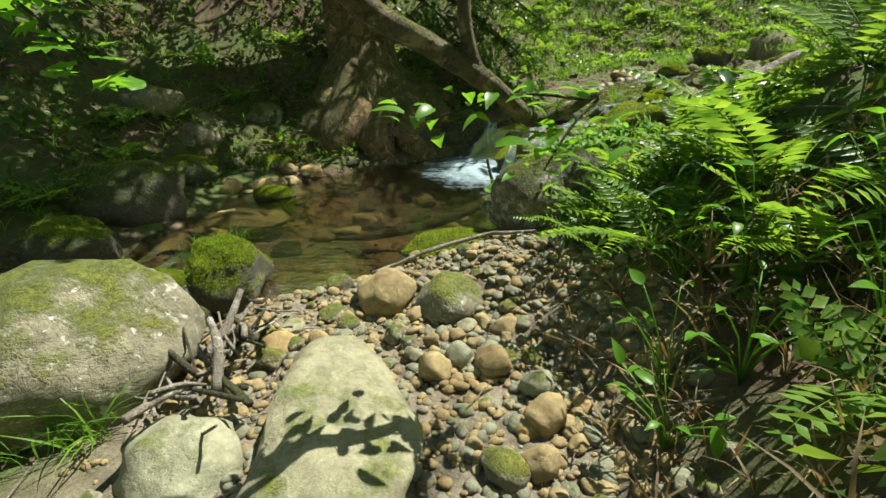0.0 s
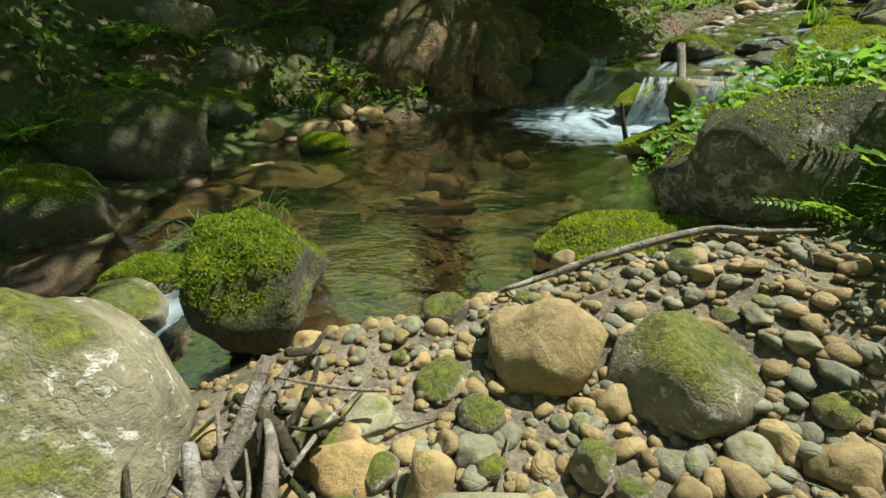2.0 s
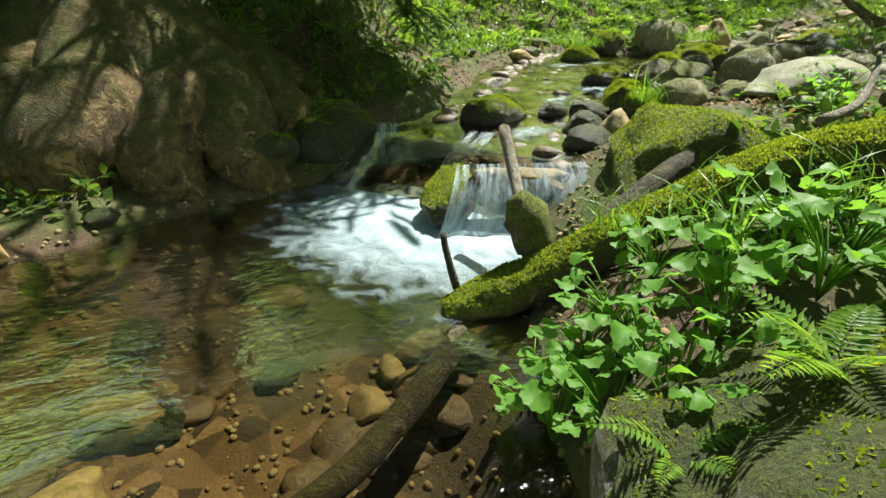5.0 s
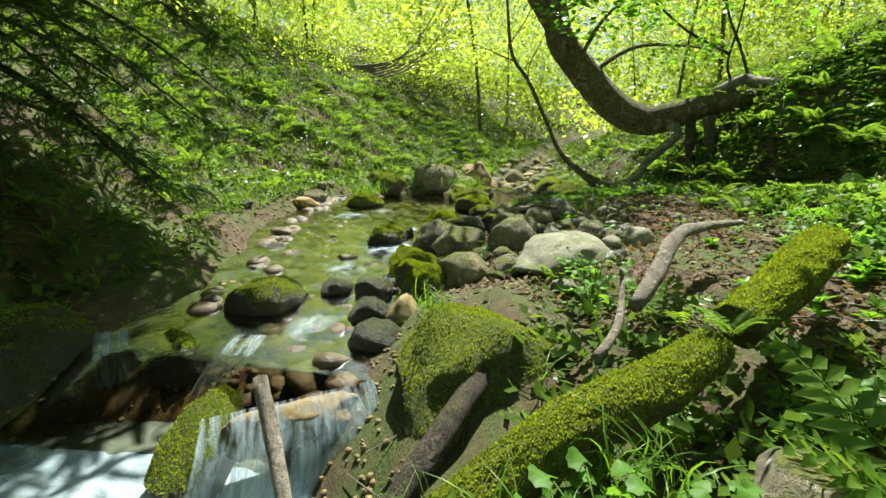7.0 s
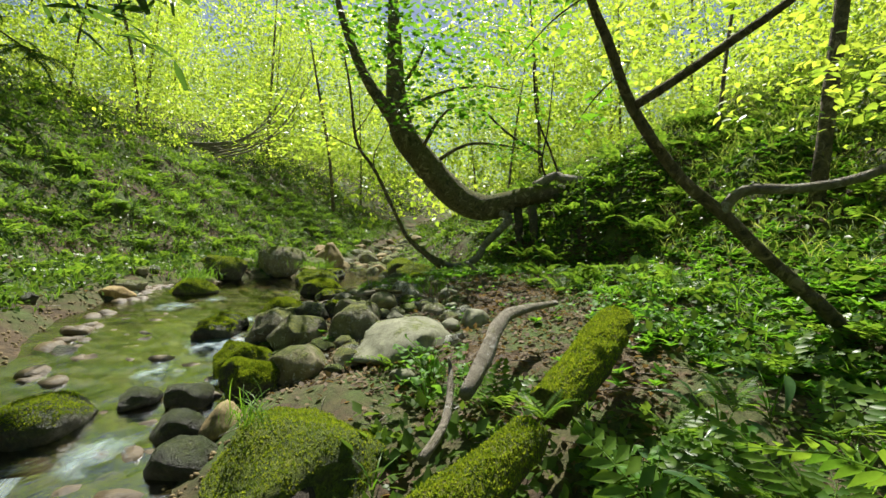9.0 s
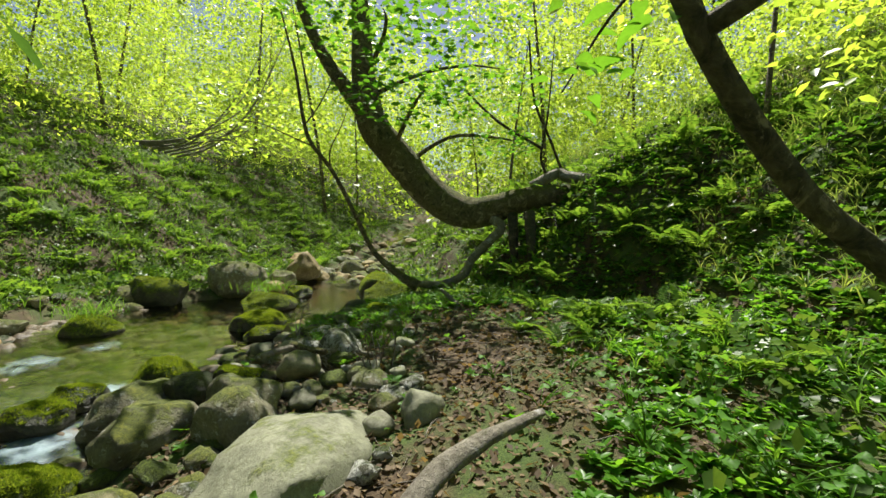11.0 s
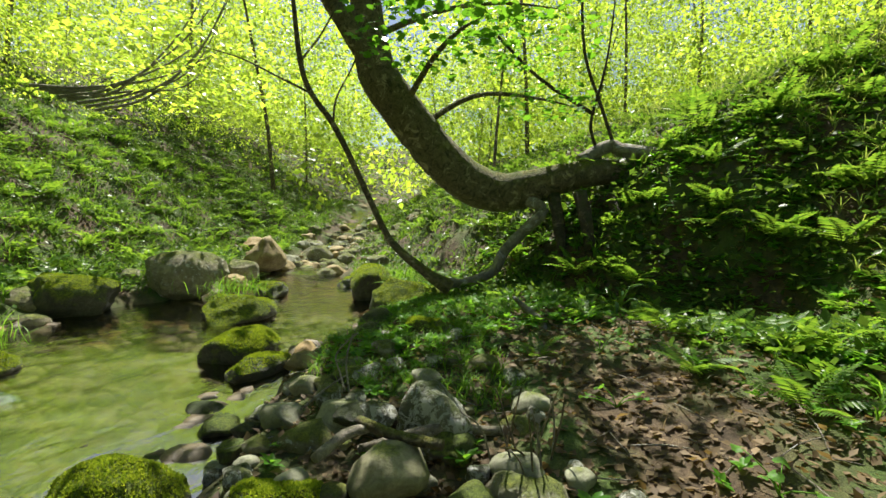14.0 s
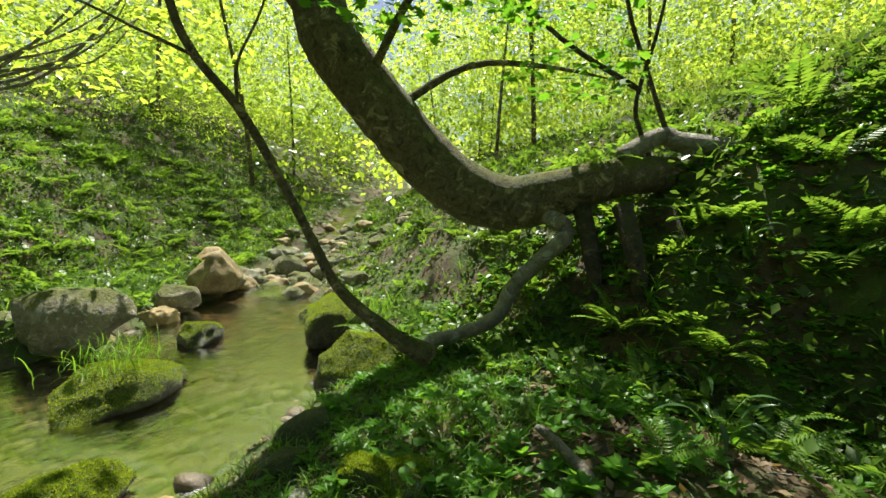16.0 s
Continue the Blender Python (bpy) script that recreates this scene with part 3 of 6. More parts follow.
# in and beside the falls
for r in [
    ("dark", 0.55, 10.15, 0.18, 0.74, 0.52, 0.62, 0, 1), ("dark", 1.68, 9.52, 0.16, 0.40, 0.42, 0.46, 0, 2),
    ("dark", 2.5, 9.75, 0.55, 0.46, 0.3, 0.27, 20, 3), ("moss", 3.15, 7.6, 0.55, 0.86, 0.62, 0.56, 10, 2),
    ("dark", 1.5, 8.4, 0.12, 0.24, 0.78, 0.30, -28, 5), ("tan", 1.95, 7.98, 0.33, 0.52, 0.17, 0.15, -8, 1),
    ("dark", 2.65, 7.55, 0.1, 0.4, 0.4, 0.35, 0, 6), ("dark", 3.1, 8.85, 0.6, 0.24, 0.2, 0.2, 0, 4), ("dark", 3.47, 9.39, 0.62, 0.28, 0.22, 0.22, 40, 6), ("tan", 3.3, 8.62, 0.62, 0.2, 0.17, 0.2, 0, 2), ("dark", 2.9, 8.45, 0.5, 0.26, 0.24, 0.22, 0, 1), ("moss", 4.25, 9.75, 0.74, 0.38, 0.32, 0.34, 0, 2), ("dark", 5.05, 11.2, 0.9, 0.36, 0.28, 0.24, 20, 5),
    ("dark", 3.2, 9.7, 0.65, 0.2, 0.16, 0.14, 0, 2), ("moss", 3.95, 9.15, 0.72, 0.36, 0.3, 0.3, 0, 6),
    ("half", 4.3, 8.85, 0.82, 0.34, 0.28, 0.26, 0, 3), ("half", 4.6, 8.5, 0.95, 0.22, 0.18, 0.16, 0, 2),
    ("dark", 4.7, 10.9, 0.9, 0.32, 0.22, 0.2, 0, 1), ("moss", 5.76, 10.89, 0.98, 0.44, 0.36, 0.34, 0, 4),
    ("dark", 1.6, 12.2, 0.7, 0.5, 0.4, 0.35, 0, 3), ("half", 2.4, 13.1, 0.95, 0.4, 0.3, 0.3, 0, 2),
    ("dark", 3.3, 11.6, 0.72, 0.16, 0.13, 0.16, 0, 5), ("half", 2.95, 5.45, 0.75, 0.42, 0.3, 0.26, 20, 5),
]:
    rock(*r)
# upstream bank and pool
for r in [
    ("grey", 6.35, 9.45, 1.30, 0.25, 0.21, 0.18, 10, 1), ("lichen", 6.98, 9.5, 1.28, 0.36, 0.34, 0.32, 0, 2),
    ("half", 5.45, 9.1, 1.02, 0.34, 0.32, 0.36, 0, 3), ("half", 5.02, 9.72, 0.98, 0.5, 0.36, 0.32, 20, 5),
    ("grey", 5.32, 8.28, 1.06, 1.12, 0.52, 0.30, 28, 4), ("half", 5.3, 10.36, 0.9, 0.52, 0.36, 0.34, 10, 1), ("half", 5.62, 9.29, 1.12, 0.38, 0.32, 0.36, 0, 6), ("dark", 9.32, 11.4, 1.3, 0.3, 0.26, 0.26, 0, 3), ("moss", 8.95, 10.5, 1.36, 0.36, 0.34, 0.3, 0, 6), ("half", 6.62, 10.2, 1.15, 0.24, 0.2, 0.17, 0, 3), ("grey", 6.83, 10.12, 1.25, 0.26, 0.22, 0.2, 30, 5), ("grey", 6.3, 7.92, 1.22, 0.27, 0.2, 0.22, 0, 2),
    ("dark", 5.62, 10.1, 1.05, 0.3, 0.24, 0.24, 0, 3), ("dark", 5.98, 9.9, 1.1, 0.32, 0.25, 0.26, 0, 6),
    ("half", 6.55, 8.7, 1.2, 0.24, 0.2, 0.18, 0, 1), ("half", 7.2, 8.95, 1.25, 0.26, 0.2, 0.2, 0, 4),
]:
    rock(*r)
for r in [
    ("moss", 8.02, 12.35, 1.13, 0.56, 0.34, 0.27, 10, 3), ("dark", 7.72, 11.85, 1.10, 0.46, 0.25, 0.18, 0, 5),
    ("dark", 8.92, 11.25, 1.22, 0.30, 0.26, 0.26, 0, 1), ("dark", 8.35, 10.6, 1.22, 0.34, 0.3, 0.26, 0, 4),
    ("half", 8.1, 11.05, 1.13, 0.3, 0.22, 0.14, 0, 2), ("moss", 9.35, 14.05, 1.18, 0.74, 0.55, 0.38, 10, 2),
    ("moss", 6.25, 14.1, 1.08, 0.52, 0.42, 0.28, 0, 4), ("half", 9.95, 16.0, 1.5, 0.8, 0.45, 0.5, -30, 3),
    ("moss", 8.2, 16.1, 1.32, 0.75, 0.5, 0.46, 0, 6), ("half", 7.75, 16.3, 1.25, 0.42, 0.32, 0.3, 0, 1),
]:
    rock(*r)
for r in [
    ("tan", 13.5, 17.7, 1.7, 0.6, 0.5, 0.5, 0, 2), ("half", 14.2, 18.4, 1.4, 1.2, 0.5, 0.4, 20, 1),
    ("moss", 10.95, 11.95, 1.25, 0.85, 0.55, 0.62, -40, 5), ("moss", 12.4, 13.6, 1.3, 0.9, 0.5, 0.5, 40, 3),
    ("dark", 11.2, 15.2, 1.2, 0.5, 0.35, 0.28, 30, 2), ("half", 12.2, 17.2, 1.4, 0.5, 0.4, 0.35, 0, 5),
    ("half", 5.4, 14.8, 1.15, 0.4, 0.3, 0.18, 0, 6), ("tan", 5.0, 14.2, 1.1, 0.3, 0.22, 0.14, 0, 5),
    ("half", 16.5, 18.5, 1.5, 0.6, 0.5, 0.4, 0, 4), ("half", 7.9, 10.2, 1.2, 0.3, 0.25, 0.2, 0, 6),
]:
    rock(*r)
# pale rocks of the cascade further up the ravine
up = np.random.default_rng(12)
for k in np.flatnonzero((dense[:, 0] > 14.6) & (dense[:, 0] < 27))[::1]:
    off, size = up.uniform(-1.0, 1.0), up.uniform(0.14, 0.4)
    x, y = dense[k, 0] - tang[k, 1] * off, dense[k, 1] + tang[k, 0] * off
    rock(("half", "tan", "grey", "half")[k % 4], x, y, ground_at(x, y) + size * 0.25, size, size * 0.8, size * 0.6, up.uniform(0, 360), int(up.integers(7)), "ravine_rock", "pale sunlit rock in the small cascade up the ravine")
# stones of the gravel shore: kind, x, y, half width, half height
for kind, x, y, w, h in [
    ("half", -0.3, 3.89, 0.123, 0.103), ("half", -0.59, 3.24, 0.116, 0.054), ("tan", -0.49, 3.15, 0.123, 0.077),
    ("half", -0.48, 2.97, 0.097, 0.097), ("tan", -0.26, 3.09, 0.098, 0.098), ("half", -0.27, 3.56, 0.124, 0.05),
    ("half", -0.13, 3.39, 0.09, 0.067), ("tan", -0.33, 2.92, 0.04, 0.04), ("tan", -0.22, 3.27, 0.055, 0.047),
    ("grey", -0.49, 3.33, 0.117, 0.06), ("half", 0.2, 3.21, 0.083, 0.083), ("half", 0.3, 3.14, 0.062, 0.056),
    ("tan", 0.44, 3.15, 0.059, 0.059), ("tan", 0.47, 2.85, 0.104, 0.104), ("grey", 0.61, 2.96, 0.099, 0.099),
    ("grey", 0.79, 3.04, 0.082, 0.069), ("tan", 0.78, 2.89, 0.132, 0.11), ("grey", 0.89, 3.05, 0.06, 0.045),
    ("tan", 0.95, 4.01, 0.099, 0.069), ("tan", 0.98, 3.82, 0.118, 0.059), ("tan", 1.11, 3.75, 0.117, 0.091),
]:
    rock(kind, x, y, 0.03 + h * 0.5, w, w * 0.85, h, x * 400, None, "shore_stone")
for kind, x, y, w, h in [
    ("half", 1.23, 3.72, 0.103, 0.065), ("half", 0.83, 3.5, 0.088, 0.058), ("grey", 0.65, 3.31, 0.088, 0.048),
    ("tan", 0.75, 3.37, 0.065, 0.055), ("tan", 0.24, 4.37, 0.099, 0.089), ("grey", 0.54, 4.22, 0.136, 0.114),
    ("grey", 0.34, 3.02, 0.066, 0.058), ("grey", 1.26, 3.05, 0.09, 0.081), ("grey", 1.34, 3.23, 0.11, 0.052),
    ("grey", 1.16, 3.29, 0.068, 0.043), ("tan", 1.05, 3.36, 0.122, 0.057), ("tan", 0.88, 3.29, 0.103, 0.07),
    ("tan", 1.33, 4.35, 0.095, 0.071), ("tan", -0.08, 3.66, 0.057, 0.053), ("tan", -0.55, 3.8, 0.092, 0.039),
    ("grey", 1.01, 2.71, 0.107, 0.077), ("tan", 1.01, 2.48, 0.12, 0.1), ("tan", 1.64, 2.72, 0.179, 0.14),
    ("half", 0.78, 2.2, 0.116, 0.095), ("tan", 0.94, 2.21, 0.092, 0.083),
]:
    rock(kind, x, y, 0.03 + h * 0.5, w, w * 0.85, h, x * 400, None, "shore_stone")
# cobbles strewn on the shore, the bank and the bed
cob = np.random.default_rng(31)
for area, n, kinds, (s0, s1) in [((-0.9, 1.7, 1.8, 4.5), 130, ("tan", "grey", "half", "tan"), (0.025, 0.085)), ((-2.6, 1.2, 4.3, 9.0), 40, ("tan", "dark", "tan"), (0.06, 0.22)),
                                 ((4.3, 8.2, 7.6, 10.9), 60, ("half", "grey", "half", "lichen"), (0.05, 0.17)), ((2.2, 9.5, 9.0, 15.5), 30, ("dark", "half", "tan"), (0.08, 0.2)),
                                 ((4.4, 8.6, 8.0, 11.2), 120, ("half", "grey", "half", "lichen", "moss"), (0.05, 0.19)), ((14.5, 23.0, 16.5, 22.0), 50, ("half", "tan", "half"), (0.15, 0.5)), ((9.5, 16.5, 14.5, 19.5), 25, ("half", "dark", "tan"), (0.12, 0.4)), ((4.5, 8.5, 14.0, 17.0), 20, ("half", "tan", "dark"), (0.08, 0.25))]:
    for _ in range(n):
        x, y, k = cob.uniform(area[0], area[1]), cob.uniform(area[2], area[3]), kinds[cob.integers(len(kinds))]
        z, b, e, s = (float(q[0]) for q in valley([x], [y]))
        size = float(cob.uniform(s0, s1))
        if e < -2.3 and y > 5 and x < 9 or e > 1.4:
            continue
        rock(k, x, y, z + size * 0.25, size, size * 0.8, size * 0.6, cob.uniform(0, 360), int(cob.integers(7)), "bank_stone" if area[0] == 4.4 else "cobble")


# ---- trunks, logs and branches ----
def tube(points, radii, sides=10, wobble=0.0, seed=0, sub=4):
    """A tapered, uneven tube through points, as (verts, tris)."""
    p = np.array(points, float)
    t = np.linspace(0, len(p) - 1, (len(p) - 1) * sub + 1)
    i = np.clip(t.astype(int), 0, len(p) - 2)
    f = (t - i)[:, None]
    ext = np.vstack([2 * p[0] - p[1], p, 2 * p[-1] - p[-2]])
    a, b, c, d = ext[i], ext[i + 1], ext[i + 2], ext[i + 3]
    q = 0.5 * (2 * b + (c - a) * f + (2 * a - 5 * b + 4 * c - d) * f ** 2 + (3 * b - a - 3 * c + d) * f ** 3)
    r = np.interp(t, np.arange(len(p)), radii)
    tg = np.gradient(q, axis=0)
    tg /= np.linalg.norm(tg, axis=1)[:, None] + 1e-9
    ref = np.array([0.31, 0.17, 0.93]) if abs(tg[:, 2]).mean() < 0.85 else np.array([0.9, 0.3, 0.1])
    u = np.cross(tg, ref)
    u /= np.linalg.norm(u, axis=1)[:, None]
    v = np.cross(tg, u)
    ang = np.linspace(0, 2 * np.pi, sides, endpoint=False)
    rng = np.random.default_rng(seed)
    bumps = 1 + wobble * (rng.normal(0, 0.5, (len(q), sides)) + np.sin(ang * 3 + rng.uniform(0, 6))[None] * 0.6)
    rr = r[:, None] * bumps
    verts = q[:, None] + rr[..., None] * (np.cos(ang)[None, :, None] * u[:, None] + np.sin(ang)[None, :, None] * v[:, None])
    n = len(q)
    k = np.arange(n * sides).reshape(n, sides)
    nxt = np.roll(k, -1, 1)
    quads = np.stack([k[:-1], nxt[:-1], nxt[1:], k[1:]], -1).reshape(-1, 4)
    tris = np.concatenate([quads[:, [0, 1, 2]], quads[:, [0, 2, 3]]])
    verts = np.vstack([verts.reshape(-1, 3), q[0], q[-1]])
    caps = [(k[0, (j + 1) % sides], k[0, j], n * sides) for j in range(sides)] + [(k[-1, j], k[-1, (j + 1) % sides], n * sides + 1) for j in range(sides)]
    return verts, np.vstack([tris, caps])


def limb(name, points, radii, mat, label="", parent=None, category="", sides=10, wobble=0.06, seed=0):
    v, t = tube(points, radii, sides, wobble, seed)
    me = mesh_from(name, v, t, mat)
    if parent is not None:
        return part(name, me, parent, label)
    return tagged(new(name, me), label, category)


# curved maple that leans over the upper pool
maple = thing("curved_maple_tree", 0, 0, 0, "old maple with a trunk that curves up from the bank", "tree")
limb("trunk", [(13.3, 8.6, 3.75), (12.75, 9.2, 3.72), (12.59, 9.72, 3.62), (12.52, 10.25, 3.45), (12.39, 10.8, 3.32), (12.21, 11.3, 3.44), (11.96, 11.77, 3.8), (11.69, 12.13, 4.25), (11.36, 12.44, 4.72), (11.0, 12.7, 5.25), (10.85, 12.85, 6.2), (10.8, 12.95, 7.6), (10.7, 13.1, 10.0)],
     [0.2, 0.23, 0.26, 0.31, 0.36, 0.38, 0.38, 0.375, 0.365, 0.34, 0.27, 0.2, 0.06], mat_bark, "", maple, "", 20, 0.035, 3)
limb("limb", [(11.2, 12.55, 4.95), (10.6, 12.9, 5.7), (10.0, 13.3, 6.6), (9.5, 13.6, 7.8), (9.2, 13.8, 9.0)], [0.2, 0.17, 0.13, 0.09, 0.03], mat_bark, "", maple, "", 10, 0.05, 5)
for i, pts in enumerate([
    [(11.4, 12.4, 4.7), (10.9, 11.6, 5.3), (10.3, 10.9, 5.4), (9.6, 10.3, 5.2)], [(10.85, 12.85, 6.2), (10.3, 11.9, 6.6), (9.6, 11.2, 6.6), (8.8, 10.6, 6.3)],
    [(10.9, 12.8, 5.8), (11.6, 11.8, 6.4), (11.9, 10.8, 6.5), (11.8, 9.8, 6.2)], [(11.6, 12.2, 4.4), (12.0, 11.3, 5.0), (12.3, 10.4, 5.0), (12.4, 9.6, 4.8)]]):
    limb("branch", pts, [0.06, 0.045, 0.03, 0.008], mat_bark, "", maple, "", 7, 0.05, i)
limb("root", [(12.35, 10.3, 3.2), (12.17, 9.99, 3.0), (12.1, 10.26, 2.68), (11.97, 10.59, 2.28), (11.86, 10.73, 1.93), (11.55, 11.1, 1.72), (11.1, 11.2, 1.75), (10.6, 11.1, 1.8)], [0.1, 0.1, 0.095, 0.09, 0.09, 0.085, 0.075, 0.05], mat_bark_pale, "pale bare root", maple, "", 12, 0.09, 4)
limb("root", [(12.6, 9.5, 3.9), (12.86, 9.05, 4.2), (12.87, 8.86, 4.13), (12.85, 8.33, 4.03), (12.81, 7.8, 3.9), (12.9, 7.2, 3.9)], [0.12, 0.11, 0.12, 0.12, 0.1, 0.05], mat_bark_pale, "pale bare root", maple, "", 12, 0.09, 6)
limb("root", [(12.87, 8.8, 4.1), (12.85, 8.62, 3.86), (12.87, 8.74, 3.65), (12.9, 8.9, 3.4)], [0.08, 0.07, 0.06, 0.03], mat_bark_pale, "pale bare root", maple, "", 9, 0.09, 7)
for i, (dx, dy) in enumerate([(0.0, 0.0), (-0.25, -0.5), (-0.1, -1.0), (0.15, -1.5)]):
    limb("root", [(12.5 + dx, 9.9 + dy, 3.3), (12.15 + dx, 9.7 + dy, 2.7), (12.0 + dx, 9.6 + dy, 2.1), (11.7 + dx, 9.6 + dy, 1.6)], [0.12, 0.1, 0.07, 0.04], mat_bark_dark, "dark hanging root", maple, "", 8, 0.1, 20 + i)
# thin leaning stem beside it
lean_tree = thing("leaning_sapling", 0, 0, 0, "thin bare sapling leaning out over the water", "tree")
limb("trunk", [(10.5, 10.95, 1.75), (10.28, 11.28, 1.99), (10.08, 11.74, 2.41), (9.92, 12.02, 2.99), (9.7, 12.22, 3.55), (9.45, 12.36, 4.0), (9.15, 12.5, 4.35), (8.94, 12.51, 4.7), (8.6, 12.4, 5.6), (8.2, 12.3, 6.4)],
     [0.12, 0.075, 0.052, 0.045, 0.042, 0.04, 0.037, 0.034, 0.026, 0.012], mat_bark, "", lean_tree, "", 10, 0.08, 8)
for i, pts in enumerate([[(9.45, 12.36, 4.0), (9.3, 12.2, 4.3), (9.35, 12.0, 4.7), (9.3, 11.7, 5.2)], [(9.15, 12.5, 4.35), (8.9, 12.8, 4.5), (8.6, 13.2, 4.7), (8.2, 13.5, 4.75)], [(8.94, 12.51, 4.7), (9.1, 12.3, 5.1), (9.2, 12.0, 5.7)]]):
    limb("branch", pts, [0.016, 0.013, 0.01, 0.004][:len(pts)], mat_bark, "", lean_tree, "", 6, 0.06, i)
for i, pts in enumerate([
    [(12.82, 9.02, 3.6), (12.76, 9.27, 4.2), (12.67, 9.35, 4.59), (12.49, 9.18, 5.24), (12.35, 9.08, 5.8), (12.3, 9.0, 7.0)],
    [(13.04, 8.93, 4.1), (12.9, 9.22, 4.91), (12.58, 9.51, 5.77), (12.4, 9.6, 7.0)],
    [(12.6, 9.3, 4.7), (12.3, 10.2, 5.3), (12.0, 10.9, 6.0)]]):
    limb("sapling", pts, [0.035, 0.03, 0.026, 0.022, 0.016, 0.008][:len(pts)], mat_bark_dark, "slim dark sapling growing on the root mound", None, "tree", 7, 0.05, i)
# forked tree that leans out of the slope
fork = thing("forked_tree", 0, 0, 0, "small forked tree leaning out of the slope", "tree")
limb("trunk", [(6.5, 3.9, 1.2), (6.06, 4.5, 1.8), (5.82, 4.93, 2.21), (5.61, 5.23, 2.53), (5.36, 5.57, 2.84), (4.99, 5.9, 3.35), (4.72, 6.06, 3.82), (4.53, 6.15, 4.06), (4.2, 6.3, 4.7), (4.0, 6.5, 5.8)], [0.065, 0.062, 0.058, 0.055, 0.05, 0.045, 0.038, 0.033, 0.025, 0.01], mat_bark, "", fork, "", 12, 0.06, 2)
limb("branch", [(4.99, 5.9, 3.35), (4.97, 5.57, 3.53), (4.82, 5.21, 3.7), (4.73, 4.91, 3.86), (4.6, 4.6, 4.1), (4.5, 4.2, 4.6)], [0.04, 0.036, 0.032, 0.027, 0.02, 0.008], mat_bark, "", fork, "", 9, 0.06, 3)
limb("branch", [(5.6, 5.25, 2.55), (5.49, 5.1, 2.72), (5.47, 4.79, 2.72), (5.42, 4.47, 2.76), (5.36, 4.2, 2.88), (5.2, 3.7, 3.2)], [0.05, 0.042, 0.038, 0.034, 0.03, 0.012], mat_bark_pale, "", fork, "", 9, 0.06, 4)
# shrub with arching stems on the far slope
shrub = thing("arching_shrub", 0, 0, 0, "bare-stemmed shrub arching out of the far slope", "shrub")
for i in range(8):
    a = 0.5 * i
    bx, by, bz = 9.4 + 0.12 * i, 20.1 - 0.1 * i, 5.2 - 0.05 * i
    limb("stem", [(bx, by, bz), (bx + 0.7, by - 0.8, bz + 0.1 + 0.05 * i), (bx + 1.6 + 0.2 * math.cos(a), by - 1.6, bz + 0.6 + 0.4 * (i % 4)), (bx + 2.6 + 0.6 * math.cos(a), by - 2.2 + 0.5 * math.sin(a), bz + 1.8 + 0.8 * (i % 4))], [0.035, 0.028, 0.018, 0.006], mat_bark_pale, "", shrub, "", 6, 0.05, i)
# fallen mossy log in two pieces, a wet plank of wood and sticks
log = thing("fallen_log", 0, 0, 0, "fallen log covered with yellow-green moss on the bank", "log")
limb("trunk", [(0.98, 6.78, -0.04), (1.27, 6.74, 0.08), (1.62, 6.68, 0.25), (2.1, 6.55, 0.55), (2.6, 6.38, 0.83), (3.1, 6.2, 0.98), (3.5, 6.1, 1.12)], [0.11, 0.14, 0.135, 0.135, 0.14, 0.145, 0.11], mat_log_moss, "", log, "", 18, 0.1, 7)
moss_on(log.children[0], 16000, -0.2)
limb("trunk", [(3.75, 6.08, 1.2), (4.2, 6.0, 1.36), (4.6, 5.97, 1.48), (5.0, 5.95, 1.6)], [0.13, 0.15, 0.155, 0.14], mat_log_moss, "", log, "", 18, 0.1, 9)
moss_on(log.children[1], 8000, -0.1)
limb("stub", [(1.55, 6.85, 0.3), (1.48, 6.9, 0.5), (1.42, 6.95, 0.6)], [0.12, 0.13, 0.06], mat_log_moss, "short mossy knot", log, "", 12, 0.15, 5)
moss_on(log.children[2], 2500, -0.4)
limb("wet_timber", [(2.0, 7.0, 0.2), (2.3, 7.05, 0.42), (2.7, 7.15, 0.62), (3.1, 7.3, 0.75)], [0.07, 0.085, 0.085, 0.06], mat_wet_wood, "dark wet timber lying between log and boulder", None, "driftwood", 8, 0.1, 3)
limb("leaning_stick", [(1.66, 7.68, 0.85), (1.62, 7.4, 0.62), (1.55, 7.05, 0.4), (1.5, 6.85, 0.2)], [0.04, 0.04, 0.035, 0.03], mat_bark_pale, "pale stick leaning across the small waterfall", None, "stick", 8, 0.08, 3)
limb("sunken_branch", [(1.0, 6.6, -0.05), (0.6, 6.2, -0.1), (0.2, 5.9, -0.14), (-0.4, 5.75, -0.2), (-0.9, 5.9, -0.28)], [0.07, 0.07, 0.06, 0.05, 0.02], mat_wet_wood, "dark sunken branch lying in the pool", None, "driftwood", 8, 0.1, 4)
limb("stick", [(1.05, 6.85, 0.1), (1.0, 6.9, 0.3), (0.98, 6.92, 0.42)], [0.025, 0.02, 0.018], mat_wet_wood, "short broken stick stuck beside the log", None, "stick", 6, 0.1, 4)
limb("pale_branch", [(-0.08, 4.04, 0.12), (0.17, 4.12, 0.18), (0.37, 4.18, 0.24), (0.83, 4.34, 0.3), (0.98, 4.22, 0.35), (1.21, 4.21, 0.37)], [0.011, 0.016, 0.018, 0.019, 0.016, 0.008], mat_bark_pale, "bleached crooked branch on the shore stones", None, "driftwood", 8, 0.1, 6)
limb("driftwood", [(3.85, 6.72, 1.12), (4.2, 6.75, 1.3), (4.7, 6.85, 1.52), (5.2, 6.85, 1.58), (5.8, 6.7, 1.62)], [0.05, 0.065, 0.06, 0.05, 0.025], mat_bark_pale, "weathered grey driftwood root on the bank", None, "driftwood", 10, 0.12, 8)
